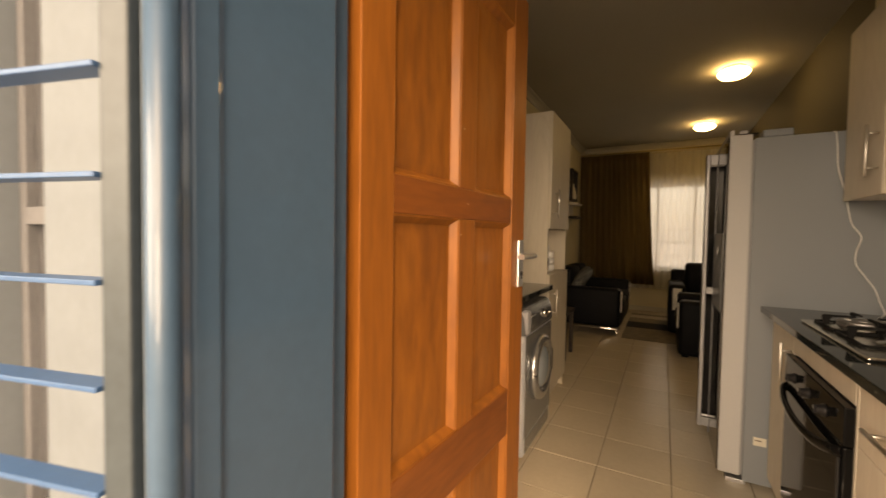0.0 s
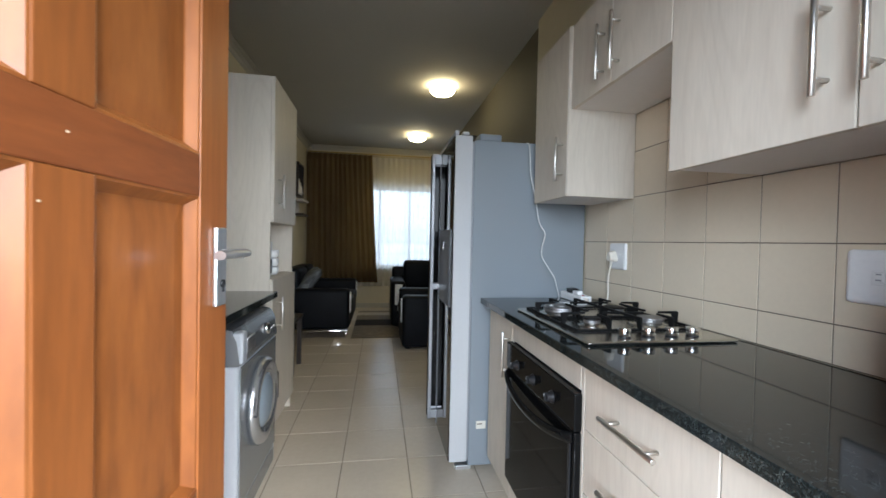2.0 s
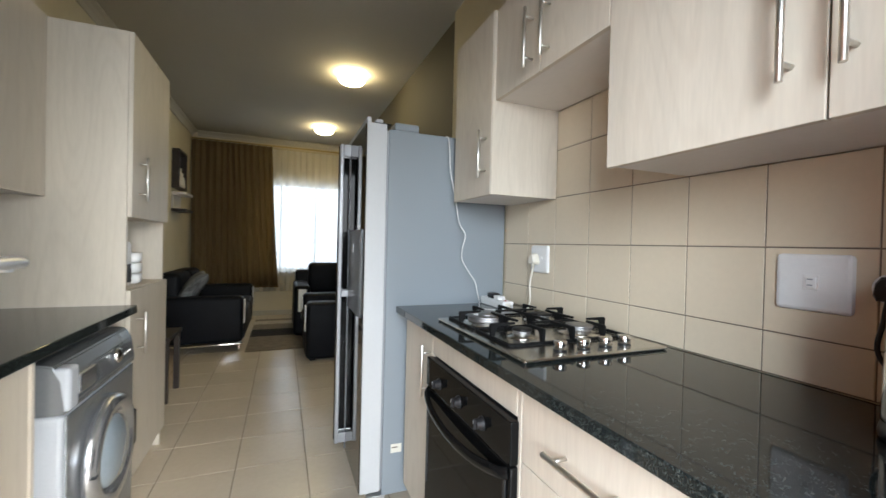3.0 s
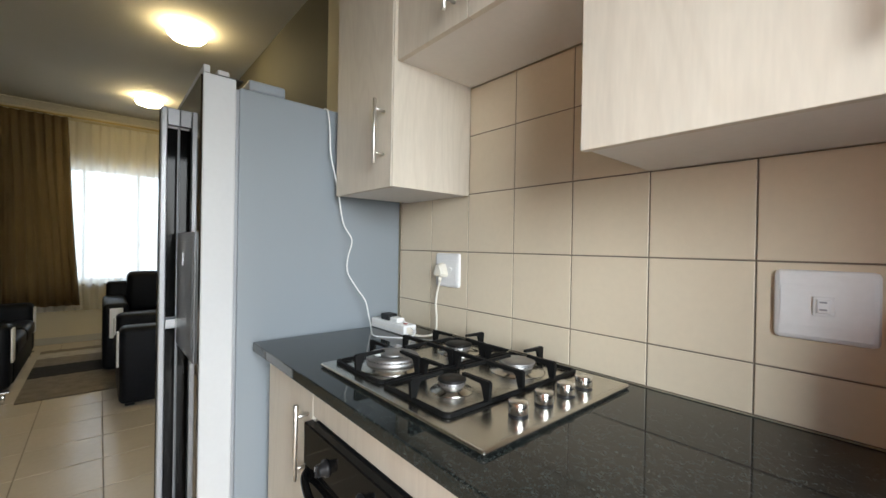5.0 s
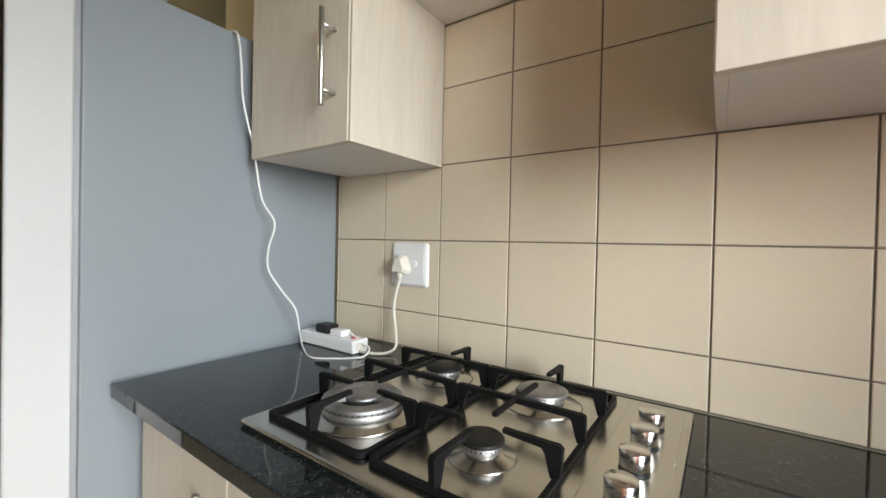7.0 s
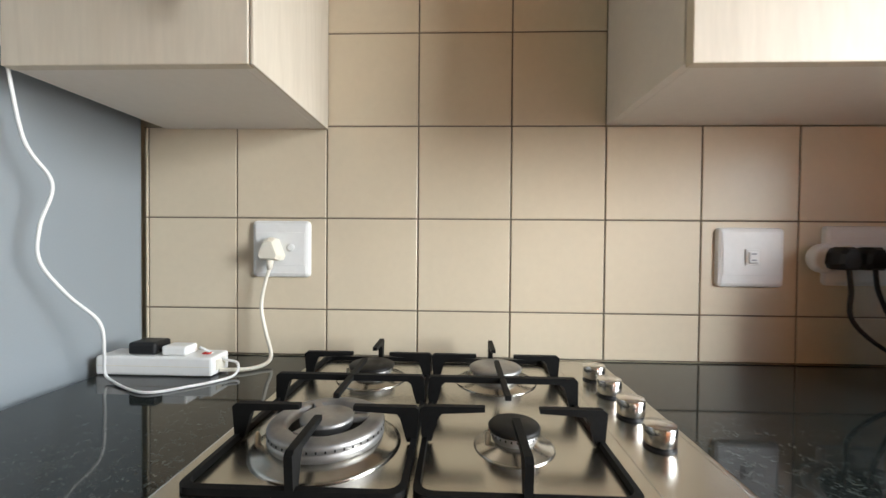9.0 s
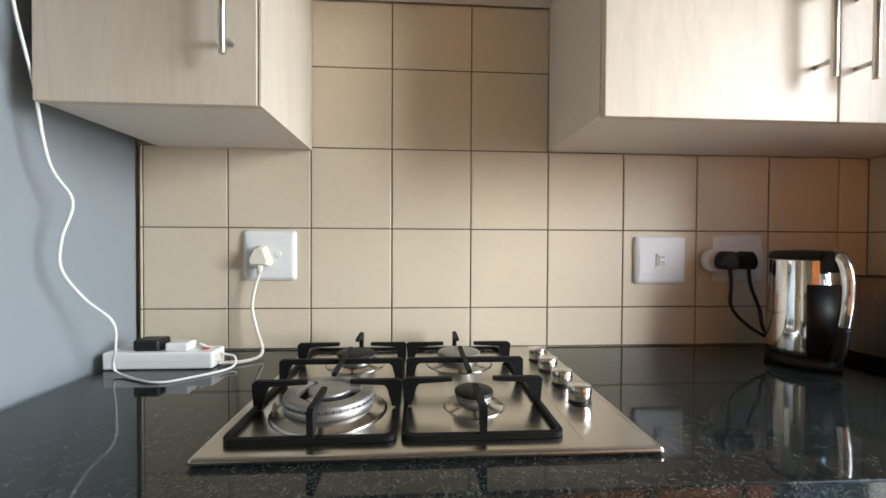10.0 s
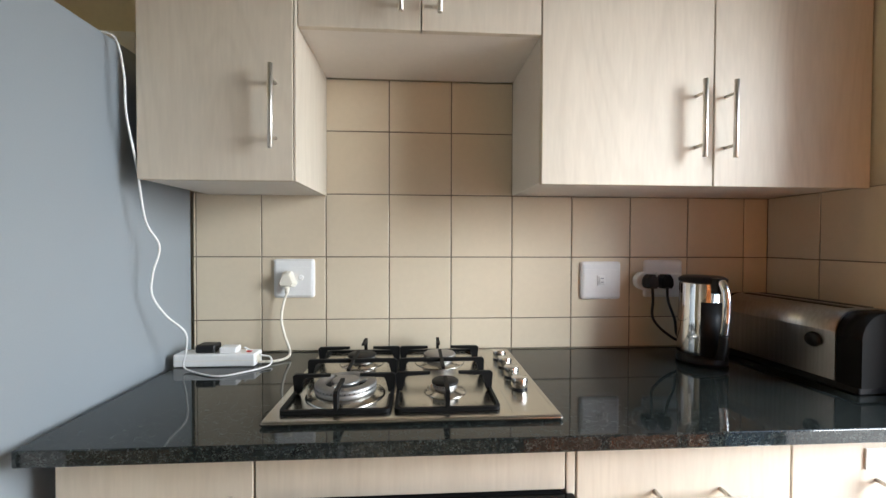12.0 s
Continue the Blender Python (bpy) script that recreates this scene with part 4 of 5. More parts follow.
part("shell", toast_shell(-0.145, 0.175, TWD, 0.022, TH, 0.055), TOAST_STEEL, tz)
part("end_cap", toast_shell(-0.200, -0.1455, TWD - 0.004, 0.020, TH - 0.003, 0.060), CAST_IRON, tz, "black plastic end cap")
part("end_cap", toast_shell(0.1755, 0.200, TWD - 0.004, 0.020, TH - 0.003, 0.060), CAST_IRON, tz, "black plastic end cap")
bm = box(bmesh.new(), -0.19, 0.19, -0.080, 0.080, 0.0, 0.020, bevel=0.004)
bmesh.ops.transform(bm, matrix=TOAST, verts=bm.verts[:])
part("base", bm, BLACK_PLASTIC, tz)
for y in (-0.028, 0.028):
    bm = box(bmesh.new(), -0.13, 0.16, y - 0.012, y + 0.012, TH - 0.002, TH + 0.0015, bevel=0.001)
    bmesh.ops.transform(bm, matrix=TOAST, verts=bm.verts[:])
    part("slot", bm, BLACK_PLASTIC, tz)
bm = lathe(bmesh.new(), [(0.018, 0.0), (0.019, 0.006), (0.016, 0.012), (0.003, 0.013)], (0, 0, 0), "y", 24)
bmesh.ops.transform(bm, matrix=TOAST @ Matrix.Translation((-0.098, TWD / 2, 0.112)), verts=bm.verts[:])
part("dial", bm, BLACK_PLASTIC, tz, "black browning dial")


# fridge-freezer
FY0, FY1, FX, FT = 2.457, 3.365, 0.402, 1.772
fr = thing("fridge", (0.72, 2.91, 0), "tall grey double-door fridge with full-height handles", "fridge")
part("body", B(FX + 0.010, 1.046, FY0, FY1, 0.022, FT - 0.014, bevel=0.004), FRIDGE_SIDE, fr)
for y0, y1 in ((FY0 + 0.002, 2.912), (2.918, FY1 - 0.002)):
    d = part("door", B(0.309, FX, y0, y1, 0.045, FT + 0.008, bevel=0.004), FRIDGE_WHITE, fr, "pale fridge door with a dark glossy face")
    part("face", B(0.3035, 0.3088, y0 + 0.006, y1 - 0.004, 0.050, FT + 0.002, bevel=0.001), FRIDGE_FRONT, d)
    part("gasket", B(FX + 0.0005, FX + 0.0095, y0 + 0.008, y1 - 0.008, 0.05, FT - 0.02), TRIM_GREY, d)
    part("top_lip", B(0.309, 0.327, y0, y1, FT + 0.0085, FT + 0.032, bevel=0.002), FRIDGE_WHITE, d)
h = part("handle", B(0.243, 0.264, 2.882, 2.908, 0.095, 1.768, bevel=0.004), HANDLE_GREY, fr, "full-height satin metal bar handle")
for z0, z1 in ((1.702, 1.766), (0.918, 0.954), (0.098, 0.150)):
    part("bracket", B(0.2645, 0.3030, 2.884, 2.906, z0, z1, bevel=0.002), HANDLE_GREY, h)
h = part("handle", B(0.243, 0.264, 2.930, 2.956, 0.095, 1.768, bevel=0.004), BLACK_GLASS, fr, "full-height dark bar handle")
for z0, z1 in ((1.702, 1.766), (0.918, 0.954), (0.098, 0.150)):
    part("bracket", B(0.2645, 0.3030, 2.932, 2.954, z0, z1, bevel=0.002), ALU, h)
# added sheets paint in the dark reflection between handles and door face
part("dark_backing", B(0.2645, 0.3028, 2.9405, 2.9445, 0.1505, 0.9175), BLACK_GLASS, fr, "added dark sheet behind the bar handles")
part("dark_backing", B(0.2645, 0.3028, 2.9405, 2.9445, 0.9545, 1.7015), BLACK_GLASS, fr, "added dark sheet behind the bar handles")
part("face_trim", B(0.2995, 0.3030, 2.9065, 2.9115, 0.052, FT, bevel=0.0008), TRIM_GREY, fr, "satin metal edge trim")
dp = part("dispenser", B(0.2975, 0.303, 2.500, 2.865, 0.865, 1.286, bevel=0.002), DISPENSER, fr, "satin metal water dispenser panel")
part("flap", B(0.2955, 0.2972, 2.520, 2.845, 0.885, 1.255, bevel=0.0006), DISPENSER, dp)
part("lock", B(0.2925, 0.2952, 2.70, 2.715, 1.17, 1.215, bevel=0.0008), ALU, dp)
part("hinge_plate", B(0.345, 0.425, FY0 + 0.012, FY0 + 0.075, FT + 0.0085, FT + 0.014, bevel=0.002), BLACK_PLASTIC, fr)
part("hinge_cover", B(0.350, 0.385, FY0 + 0.016, FY0 + 0.07, FT + 0.0145, FT + 0.032, bevel=0.005), FRIDGE_WHITE, fr)
part("top_cover", B(0.44, 0.56, FY0 + 0.004, FY0 + 0.10, FT - 0.0135, FT + 0.024, bevel=0.008), FRIDGE_SIDE, fr)
part("foot", B(0.345, 0.43, FY0 + 0.008, FY0 + 0.06, 0.0, 0.0215, bevel=0.003), ALU, fr)
part("foot", B(0.90, 0.98, FY0 + 0.008, FY0 + 0.06, 0.0, 0.0215, bevel=0.003), ALU, fr)
part("foot", B(0.345, 0.43, FY1 - 0.06, FY1 - 0.008, 0.0, 0.0215, bevel=0.003), ALU, fr)
part("kick_plate", B(0.40, 0.42, FY0 + 0.07, FY1 - 0.07, 0.004, 0.0215), BLACK_PLASTIC, fr)
st = part("rating_sticker", B(0.452, 0.505, FY0 - 0.0008, FY0 - 0.0001, 0.220, 0.262), CREAM_PLASTIC, fr, "cream rating sticker")
part("print_bars", B(0.458, 0.485, FY0 - 0.0012, FY0 - 0.0009, 0.243, 0.249), GROUT, st)


# ---- west kitchen side ----
TF = -0.680
tc_ = thing("tall_cabinet", (-1.0, 3.12, 0), "tall limed oak cabinet with an open niche", "cabinet")
bm = B(WEST + 0.002, TF - 0.019, 2.820, 2.838, 0.0, 2.145, bevel=0.001)
part("side_panel", bm, LAMINATE, tc_)
part("side_panel", B(WEST + 0.002, TF - 0.019, 3.404, 3.422, 0.0, 2.145, bevel=0.001), LAMINATE, tc_)
part("back_panel", B(WEST + 0.002, WEST + 0.010, 2.8385, 3.4035, 0.1, 2.14), CARCASS, tc_)
for z in (0.10, 0.962, 1.312, 2.127):
    part("shelf", B(WEST + 0.0105, TF - 0.0195, 2.8385, 3.4035, z - 0.0, z + 0.018), LAMINATE, tc_)
d = front(tc_, "door", 2.820, 3.422, 1.312, 2.145, TF, 1)
bar_handle(d, (TF + 0.035, 2.915, 1.395), (TF + 0.035, 2.915, 1.60), (0.035, 0, 0))
d = front(tc_, "door", 2.820, 3.422, 0.105, 0.978, TF, 1)
bar_handle(d, (TF + 0.035, 2.915, 0.665), (TF + 0.035, 2.915, 0.865), (0.035, 0, 0))
part("plinth", B(TF - 0.07, TF - 0.054, 2.8385, 3.4035, 0.0, 0.099), LAMINATE, tc_)
for k in range(3):
    solid("mug", lathe(bmesh.new(), [(0.026, 0), (0.040, 0.012), (0.042, 0.052), (0.038, 0.053), (0.036, 0.016), (0.004, 0.010)], (TF - 0.085, 3.13, 0.981 + k * 0.054), "z", 20), WHITE_PLASTIC, "white ceramic cup stacked in the cabinet niche", "cup", "cups in the niche")
rd = thing("radio", (TF - 0.14, 2.96, 0.981), "small white appliance standing in the niche", "appliance")
part("body", B(TF - 0.22, TF - 0.06, 2.885, 3.04, 0.981, 1.20, bevel=0.012, seg=3), WHITE_PLASTIC, rd)
part("panel", B(TF - 0.060, TF - 0.057, 2.90, 3.025, 1.00, 1.09, bevel=0.001), BLACK_PLASTIC, rd)
c = thing("wall_cabinet", (-1.17, 2.2, 1.385), "limed oak wall cabinet above the washing machine", "cabinet", UPG)
bm = B(WEST + 0.002, -1.0, 1.62, 2.818, 1.387, 2.145, bevel=0.002)
part("body", bm, CARCASS, c)
front(c, "door", 2.22, 2.818, 1.385, 2.145, -0.98, 1)
front(c, "door", 1.62, 2.22, 1.385, 2.145, -0.98, 1)
solid("worktop", B(WEST + 0.002, -0.652, 0.60, 2.818, 0.878, 0.914, bevel=0.004, seg=3), GRANITE, "polished black granite worktop over the washing machine", "worktop")
c = thing("base_cabinet", (-1.0, 1.3, 0), "limed oak base cabinet beside the washing machine", "cabinet", "kitchen base cabinets")
part("body", B(WEST + 0.002, -0.692, 0.60, 2.032, 0.0, 0.876, bevel=0.002), CARCASS, c)
part("end_panel", B(WEST + 0.002, -0.668, 2.033, 2.050, 0.0, 0.876, bevel=0.001), LAMINATE, c)
for y0, y1 in ((0.60, 1.07), (1.07, 1.55), (1.55, 2.032)):
    front(c, "door", y0, y1, 0.105, 0.872, -0.672, 1)

# washing machine
WF, WY0, WY1 = -0.622, 2.085, 2.660
WYC, WZC = (WY0 + WY1) / 2, 0.46
wm = thing("washing_machine", (-0.9, WYC, 0), "silver-grey front-loading washing machine with a round door", "washing machine")
part("body", B(-1.20, WF, WY0, WY1, 0.015, 0.70, bevel=0.012, seg=3), WASH_SIDE, wm)
part("front_panel", B(WF + 0.0005, WF + 0.005, WY0 + 0.012, WY1 - 0.012, 0.12, 0.694, bevel=0.002), WASH_GREY, wm, "dark silver front panel")
bm = bmesh.new()
prof = [(-1.20, 0.7005), (WF + 0.006, 0.7005), (WF + 0.008, 0.72), (WF - 0.002, 0.80), (WF - 0.022, 0.842), (WF - 0.05, 0.85), (-1.20, 0.85)]
rr = [[bm.verts.new((x, y, z)) for x, z in prof] for y in (WY0 + 0.001, WY1 - 0.001)]
for k in range(len(prof)):
    bm.faces.new((rr[0][k], rr[0][(k + 1) % 7], rr[1][(k + 1) % 7], rr[1][k]))
bm.faces.new(rr[0])
bm.faces.new(list(reversed(rr[1])))
bmesh.ops.bevel(bm, geom=bm.edges[:], offset=0.005, segments=2, affect="EDGES")
cp = part("control_panel", bm, WASH_GREY, wm, "grey sloping control panel")
part("detergent_drawer", B(WF - 0.030, WF + 0.016, WY0 + 0.002, WY0 + 0.062, 0.708, 0.838, bevel=0.012, seg=3), WASH_SIDE, cp, "pale grey detergent drawer front")
part("drawer_grip", B(WF - 0.004, WF + 0.0135, WY0 + 0.075, WY0 + 0.19, 0.735, 0.80, bevel=0.008, seg=3), WASH_RIM, cp)
part("dial", lathe(bmesh.new(), [(0.028, 0), (0.028, 0.014), (0.022, 0.02), (0.003, 0.021)], (WF, WYC + 0.09, 0.775), "x", 24), CHROME, cp)
for k in range(4):
    part("button", lathe(bmesh.new(), [(0.007, 0), (0.007, 0.007), (0.002, 0.008)], (WF + 0.002, WYC + 0.15 + k * 0.028, 0.76), "x", 12), CHROME, cp)
dr = part("door", lathe(bmesh.new(), [(0.155, 0.0), (0.196, 0.001), (0.198, 0.018), (0.184, 0.036), (0.158, 0.040), (0.134, 0.032), (0.130, 0.012)], (WF + 0.0052, WYC, WZC), "x", 44), WASH_RIM, wm, "chrome-rimmed round door")
part("door_glass", lathe(bmesh.new(), [(0.128, 0.012), (0.120, 0.030), (0.090, 0.046), (0.050, 0.054), (0.003, 0.056)], (WF + 0.0052, WYC, WZC), "x", 36), WASH_GLASS, dr)
part("door_hinge_gap", B(WF + 0.03, WF + 0.0455, WYC - 0.192, WYC - 0.165, WZC - 0.006, WZC - 0.002), BLACK_PLASTIC, dr)
part("door_handle", B(WF + 0.010, WF + 0.042, WYC + 0.165, WYC + 0.200, WZC - 0.07, WZC + 0.07, bevel=0.006), BLACK_PLASTIC, dr)
part("kick_panel", B(WF - 0.012, WF + 0.003, WY0 + 0.03, WY1 - 0.03, 0.03, 0.11, bevel=0.003), WASH_GREY, wm)
for y in (WY0 + 0.05, WY1 - 0.05):
    part("foot", lathe(bmesh.new(), [(0.018, 0), (0.018, 0.014)], (WF - 0.06, y, 0.0), "z", 12), BLACK_PLASTIC, wm)


# ---- living room ----
def sofa(base, m, length, label, seats=2):
    """A low black leather sofa that looks along its local +x, length along y."""
    s = thing("sofa", base, label, "sofa", "sofas in the living room")
    D, ARM = 0.92, 0.20

    def bit(name, a, bevel, material=LEATHER, label="", parent=None, seg=4):
        bm = B(*a, bevel=bevel, seg=seg)
        bmesh.ops.transform(bm, matrix=m, verts=bm.verts[:])
        for f in bm.faces:
            f.smooth = True
        return part(name, bm, material, parent or s, label)

    low = 0.10 if seats > 1 else 0.02
    bit("seat_base", (0.02, D - 0.02, ARM, length - ARM, low, 0.30), 0.02)
    if seats == 1:
        for x in (0.06, D - 0.12):
            for y in (0.05, length - 0.11):
                bit("foot", (x, x + 0.06, y, y + 0.06, 0.0, low - 0.0005), 0.002, BLACK_PLASTIC, "", None, 1)
    w = (length - 2 * ARM) / seats
    for k in range(seats):
        bit("seat_cushion", (0.16, D, ARM + k * w + 0.004, ARM + (k + 1) * w - 0.004, 0.30, 0.45), 0.045)
        bit("back_cushion", (0.04, 0.27, ARM + k * w + 0.004, ARM + (k + 1) * w - 0.004, 0.44, 0.84), 0.06)
    bit("backrest", (0.0, 0.14, 0.03, length - 0.03, low, 0.74), 0.04)
    for y0 in (0.0, length - ARM):
        a = bit("arm", (0.03, D - 0.02, y0, y0 + ARM, low, 0.60), 0.045)
        bit("arm_trim", (D - 0.021, D - 0.006, y0 + 0.05, y0 + ARM - 0.05, 0.30, 0.56), 0.005, WHITE_PLASTIC, "white arm inlay", a, 2)
    for y in (0.015, length - 0.04) if seats > 1 else ():
        bit("base_rail", (0.03, D - 0.02, y, y + 0.025, 0.070, 0.092), 0.004, CHROME, "chrome base rail", None, 2)
        for x in (0.05, D - 0.07):
            bit("leg", (x, x + 0.025, y, y + 0.025, 0.0, 0.070), 0.003, CHROME, "", None, 1)
    return s


sofa((-1.3, 5.5, 0), Matrix.Translation((-1.335, 5.45, 0.0)), 1.55, "black leather sofa with a chrome base rail")
sofa((0.7, 5.3, 0), Matrix.Translation((1.09, 5.75, 0.0)) @ Matrix.Rotation(math.pi, 4, "Z"), 0.92, "black leather armchair with white arm inlays", 1)
sofa((0.6, 6.6, 0), Matrix.Translation((0.10, 6.86, 0.0)) @ Matrix.Rotation(-math.pi / 2, 4, "Z") @ Matrix.Diagonal((1, 1, 1.09, 1)), 0.88, "black leather armchair by the window", 1)
bm = bmesh.new()
N = 16
LEAN = Matrix.Translation((-0.99, 5.80, 0.655)) @ Matrix.Rotation(radians(14), 4, "Z") @ Matrix.Rotation(radians(-52), 4, "Y")
sides = []
for s_ in (-1, 1):
    g = []
    for i in range(N + 1):
        row = []
        for j in range(N + 1):
            a, b = 2 * i / N - 1, 2 * j / N - 1
            puff = max(0.0, (1 - a ** 4) * (1 - b ** 4)) ** 0.5
            pinch = 1 - 0.07 * (1 - abs(a * b))
            crease = 0.012 * noise.noise((4 * a, 4 * b, s_)) * puff
            row.append(bm.verts.new(LEAN @ Vector((0.235 * a * pinch, 0.235 * b * pinch, s_ * 0.075 * puff + crease))))
        g.append(row)
    for i in range(N):
        for j in range(N):
            bm.faces.new((g[i][j], g[i + 1][j], g[i + 1][j + 1], g[i][j + 1])).smooth = True
bmesh.ops.remove_doubles(bm, verts=bm.verts[:], dist=0.0005)
solid("cushion", bm, THROW, "grey streaked scatter cushion leaning on the sofa back", "cushion")

# striped rug
rug = thing("rug", (0.1, 6.3, 0), "shaggy striped rug in taupe, black and beige", "rug")
for y0, y1, mt in ((5.40, 6.07, RUG_A), (6.07, 6.50, RUG_B), (6.50, 6.85, RUG_A), (6.85, 7.10, RUG_C), (7.10, 7.25, RUG_A)):
    bm = bmesh.new()
    nx, ny = 24, max(4, int((y1 - y0) / 0.03))
    g = [[bm.verts.new((-0.405 + 0.60 * i / nx, y0 + (y1 - y0) * j / ny, 0.016 + 0.006 * noise.noise((i * 0.9, j * 0.9 + y0 * 30, 0)))) for j in range(ny + 1)] for i in range(nx + 1)]
    for i in range(nx):
        for j in range(ny):
            bm.faces.new((g[i][j], g[i + 1][j], g[i + 1][j + 1], g[i][j + 1])).smooth = True
    box(bm, -0.405, 0.195, y0 + 0.001, y1 - 0.001, 0.0005, 0.010)
    part("stripe", bm, mt, rug)


# curtains
def curtain(name, x0, x1, y, z0, z1, folds, depth, material, label, thick=0.004, flare=0.0):
    bm = bmesh.new()
    nx, nz = folds * 8, 14
    g = []
    for i in range(nx + 1):
        u = i / nx
        col = []
        for j in range(nz + 1):
            v = j / nz
            ph = u * folds * math.tau + 0.5 * math.sin(u * 13)
            d = depth * (0.45 + 0.55 * (1 - v)) * (math.sin(ph) + 0.35 * math.sin(2.3 * ph + 1.2 * v))
            x = x0 + (x1 - x0) * u + flare * u * (1 - v) + 0.006 * math.sin(5 * v + 9 * u)
            col.append(bm.verts.new((x, y + d, z0 + (z1 - z0) * v)))
        g.append(col)
    fs = [bm.faces.new((g[i][j], g[i + 1][j], g[i + 1][j + 1], g[i][j + 1])) for i in range(nx) for j in range(nz)]
    for f in fs:
        f.smooth = True
    if thick:
        bmesh.ops.solidify(bm, geom=fs, thickness=thick)
    return solid(name, bm, material, label, "curtain")


curtain("curtain", -1.335, -0.235, NORTH - 0.13, 0.47, 2.715, 13, 0.042, CURTAIN, "heavy brown pleated curtain hanging from a rail", flare=0.13)
curtain("sheer_curtain", -0.72, 1.03, NORTH - 0.065, 0.40, 2.70, 17, 0.024, SHEER, "white sheer voile curtain over the bright window", thick=0.0)
rl = thing("curtain_rail", (0, NORTH - 0.1, 2.73), "brass-coloured curtain rail near the ceiling", "curtain rail")
part("rail", tube(bmesh.new(), [(-1.345, NORTH - 0.12, 2.735), (1.10, NORTH - 0.12, 2.735)], 0.011, 10), BRASS, rl)
for x in (-1.30, -0.20, 0.98):
    part("bracket", tube(bmesh.new(), [(x, NORTH - 0.002, 2.745), (x, NORTH - 0.12, 2.745)], 0.007, 8), BRASS, rl)

# box shelf, ornaments and lower shelf on the living room wall
bs = thing("box_shelf", (WEST, 6.55, 1.88), "dark wooden box shelf hanging on the cream wall", "shelf")
for n, a in (("top_board", (6.55, 6.98, 2.335, 2.36)), ("bottom_board", (6.55, 6.98, 1.86, 1.885)), ("side_board", (6.55, 6.575, 1.8855, 2.3345)), ("side_board", (6.955, 6.98, 1.8855, 2.3345))):
    part(n, B(WEST + 0.001, WEST + 0.085, *a, bevel=0.003), DARK_WOOD, bs)
part("back_board", B(WEST + 0.001, WEST + 0.010, 6.5755, 6.9545, 1.8855, 2.3345), DARK_WOOD, bs)
for y, k in ((6.645, 1.0), (6.765, 0.8), (6.875, 0.62)):
    solid("vase", lathe(bmesh.new(), [(0.030 * k, 0), (0.042 * k, 0.03 * k), (0.046 * k, 0.11 * k), (0.028 * k, 0.19 * k), (0.030 * k, 0.23 * k), (0.024 * k, 0.23 * k)], (WEST + 0.060, y, 1.8855), "z", 20), CREAM_PLASTIC, "small cream ceramic vase in the box shelf", "vase", "vases in the box shelf")
ws = thing("wall_shelf", (WEST, 6.55, 1.56), "white floating shelf with a dark edge below the box shelf", "shelf")
part("board", B(WEST + 0.001, WEST + 0.16, 6.55, 6.98, 1.78, 1.812, bevel=0.003), CARCASS, ws)
part("back_strip", B(WEST + 0.001, WEST + 0.02, 6.56, 6.97, 1.60, 1.7795, bevel=0.002), CARCASS, ws)
part("lower_board", B(WEST + 0.001, WEST + 0.16, 6.55, 6.98, 1.565, 1.5995, bevel=0.003), DARK_WOOD, ws, "dark lower board")

# side table behind the tall cabinet
sd = thing("side_table", (-1.05, 4.3, 0), "low dark wooden side table by the wall", "table")
part("tabletop", B(-1.34, -0.80, 4.05, 4.45, 0.46, 0.49, bevel=0.005), DARK_WOOD, sd)
for x0, y0 in ((-1.33, 4.06), (-0.85, 4.06), (-1.33, 4.40), (-0.85, 4.40)):
    part("leg", B(x0, x0 + 0.04, y0, y0 + 0.04, 0.0, 0.4595, bevel=0.003), DARK_WOOD, sd)


# ceiling lamps
def ceiling_lamp(x, y):
    l = thing("ceiling_lamp", (x, y, CEIL), "round flush ceiling lamp, lit, with frosted glass", "ceiling lamp", "ceiling lamps")
    part("base_ring", lathe(bmesh.new(), [(0.092, -0.001), (0.098, -0.004), (0.098, -0.018), (0.088, -0.0215)], (x, y, CEIL), "z", 36), CREAM_PLASTIC, l)
    part("diffuser", lathe(bmesh.new(), [(0.090, -0.022), (0.118, -0.032), (0.130, -0.046), (0.126, -0.062), (0.105, -0.084), (0.062, -0.098), (0.003, -0.104)], (x, y, CEIL), "z", 36), LAMP_GLOW, l)


ceiling_lamp(0.555, 4.60)
ceiling_lamp(0.475, 6.60)


# ---- tiles, last ----
def tile_mesh(name, a, b, t, material, bev=0.0013):
    """A tile a by b, its face at z = 0, its body t deep, with a softened rim."""
    bm = bmesh.new()
    o = [bm.verts.new((x, y, -t)) for x, y in ((-a / 2, -b / 2), (a / 2, -b / 2), (a / 2, b / 2), (-a / 2, b / 2))]
    m_ = [bm.verts.new((x, y, -bev * 0.6)) for x, y in ((-a / 2, -b / 2), (a / 2, -b / 2), (a / 2, b / 2), (-a / 2, b / 2))]
    i_ = [bm.verts.new((x, y, 0)) for x, y in ((-a / 2 + bev, -b / 2 + bev), (a / 2 - bev, -b / 2 + bev), (a / 2 - bev, b / 2 - bev), (-a / 2 + bev, b / 2 - bev))]
    for lo, hi in ((o, m_), (m_, i_)):
        for k in range(4):
            bm.faces.new((lo[k], lo[(k + 1) % 4], hi[(k + 1) % 4], hi[k]))
    bm.faces.new(i_)
    return to_mesh(name, bm, material)


TILES = {}


def lay(parent, at, a, b, turn, material, t, key):
    k = (key, round(a, 3), round(b, 3))
    if k not in TILES:
        TILES[k] = tile_mesh("tile", a, b, t, material)
    ob = piece("tile", TILES[k], at, parent)
    ob.rotation_euler = turn
    return ob


P, JOINT = 0.2025, 0.0035


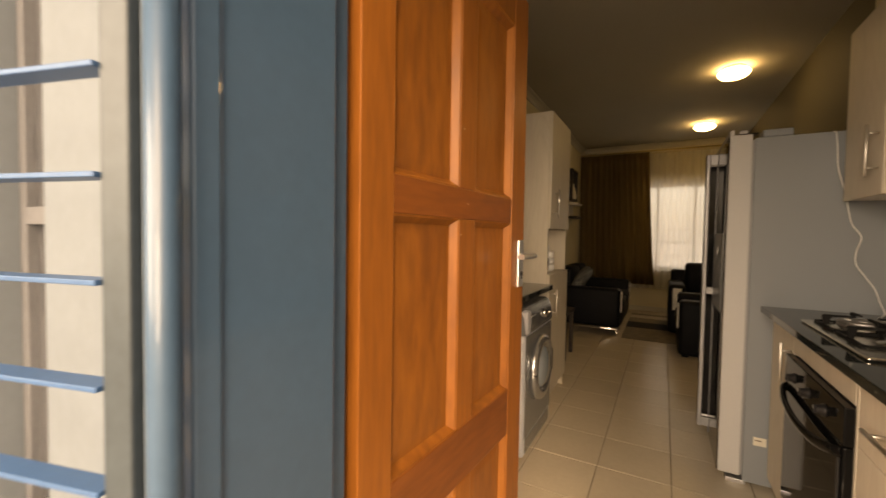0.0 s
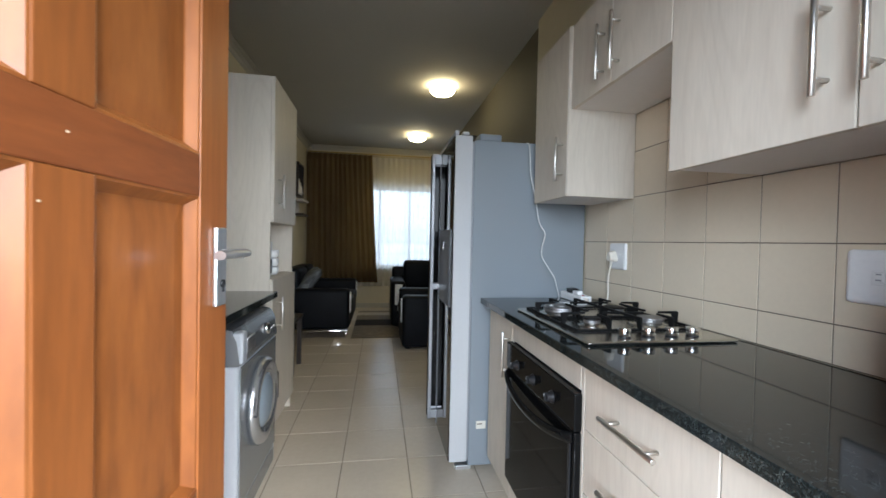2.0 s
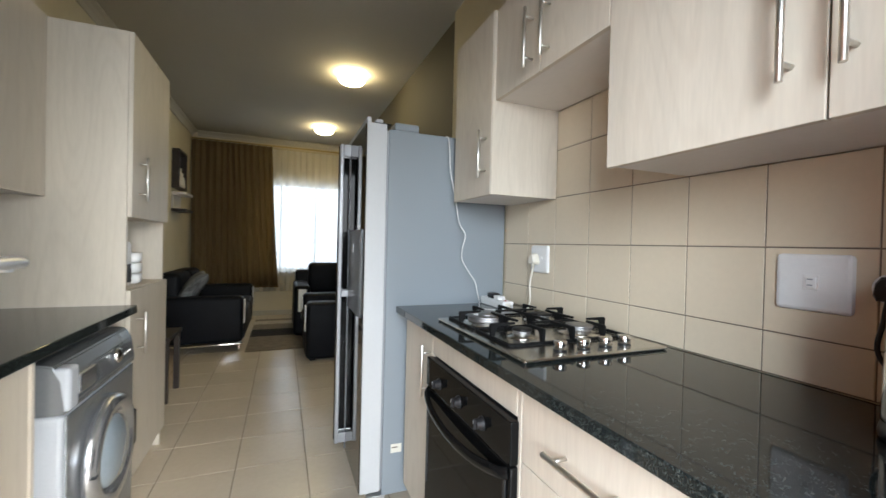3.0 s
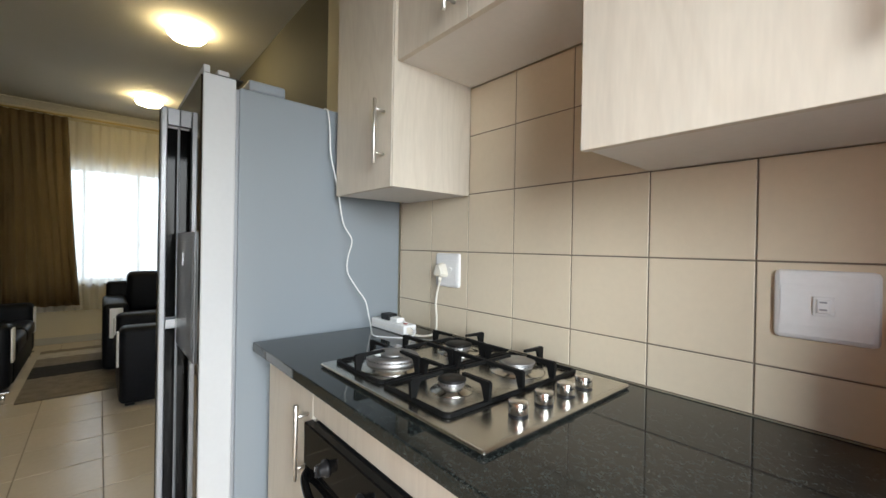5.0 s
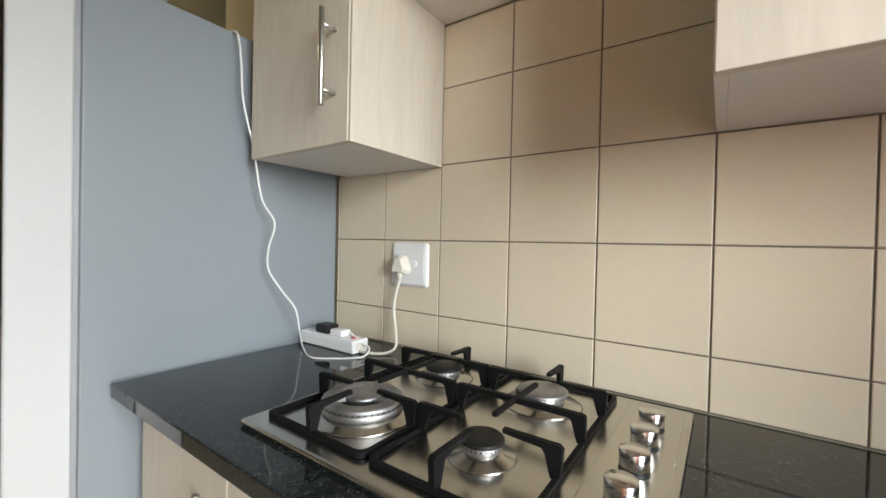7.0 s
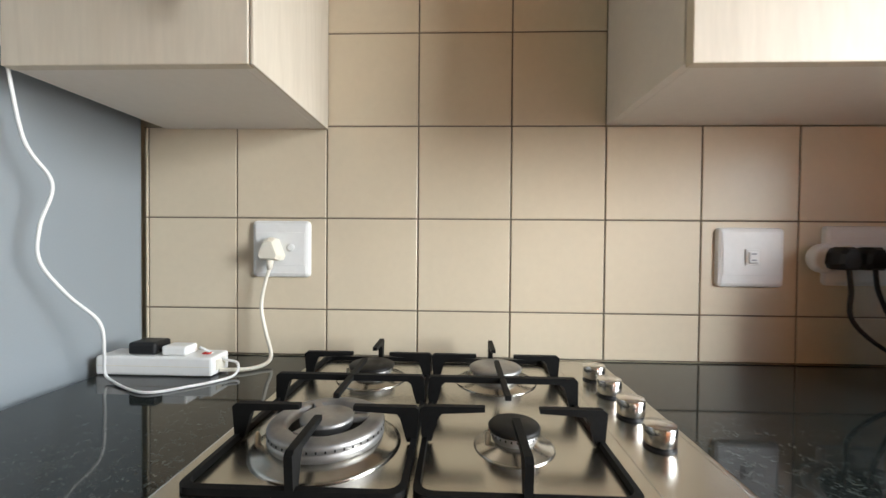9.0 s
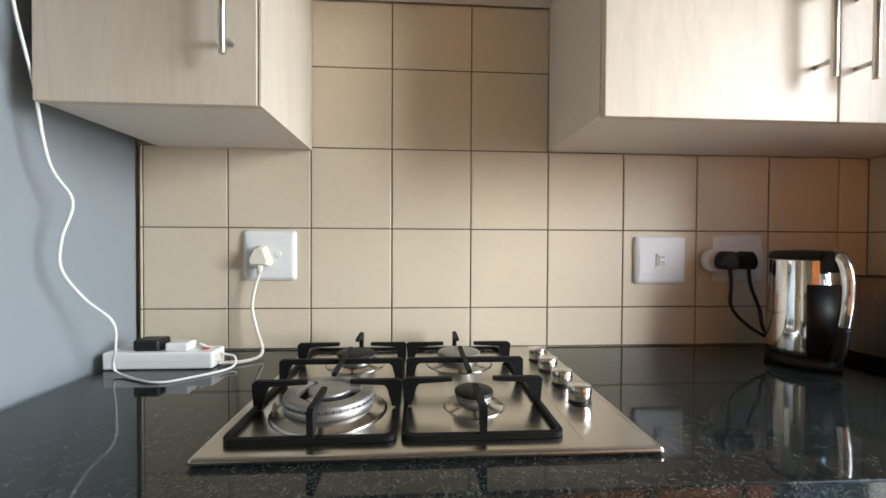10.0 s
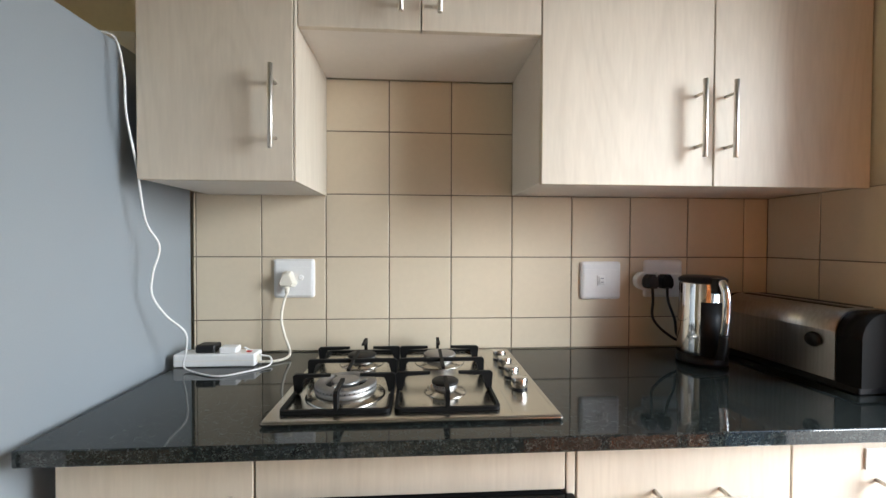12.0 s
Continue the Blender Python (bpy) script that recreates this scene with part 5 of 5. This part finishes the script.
def spans(lo, hi, start, pitch, joint):
    k = math.floor((lo - start) / pitch)
    out = []
    while start + k * pitch < hi - 0.004:
        a, b = max(lo, start + k * pitch), min(hi, start + (k + 1) * pitch)
        if b - a > 0.007:
            out.append((a + joint / 2, b - joint / 2))
        k += 1
    return out


part("grout_bed", B(EAST + 0.0025, EAST + 0.0118, 0.535, 2.4550, CT + 0.001, 1.4375), GROUT, wall_east)
part("grout_bed", B(EAST + 0.0025, EAST + 0.0118, 1.4325, 2.040, 1.4376, 1.8065), GROUT, wall_east)
for y0, y1 in spans(0.536, 2.454, 2.040 - 10 * P, P, JOINT):
    for z0, z1 in spans(CT + 0.002, 1.4375, 1.235 - 3 * P, P, JOINT):
        lay(wall_east, (EAST, (y0 + y1) / 2, (z0 + z1) / 2), z1 - z0, y1 - y0, (0, radians(-90), 0), TILE, 0.006, "w")
for y0, y1 in spans(1.4325, 2.040, 2.040 - 10 * P, P, JOINT):
    for z0, z1 in spans(1.4375, 1.8065, 1.235 - 3 * P, P, JOINT):
        lay(wall_east, (EAST, (y0 + y1) / 2, (z0 + z1) / 2), z1 - z0, y1 - y0, (0, radians(-90), 0), TILE, 0.006, "w")
part("grout_bed", B(0.46, EAST, SOUTH + 0.0085, SOUTH + 0.0125, CT + 0.001, 1.4375), GROUT, wall_south_in)
for x0, x1 in spans(0.462, EAST - 0.002, 0.868 - 3 * P, P, JOINT):
    for z0, z1 in spans(CT + 0.002, 1.4375, 1.235 - 3 * P, P, JOINT):
        lay(wall_south_in, ((x0 + x1) / 2, SOUTH + 0.0145, (z0 + z1) / 2), x1 - x0, z1 - z0, (radians(-90), 0, 0), TILE, 0.006, "s")
FP = 0.3555
for x0, x1 in spans(WEST, EAST + 0.09, 0.100 - 8 * FP, FP, 0.005):
    for y0, y1 in spans(OUT + 0.10, NORTH, 2.262 - 8 * FP, FP, 0.005):
        lay(floor, ((x0 + x1) / 2, (y0 + y1) / 2, 0.0), x1 - x0, y1 - y0, (0, 0, 0), FLOOR_TILE, 0.008, "f")
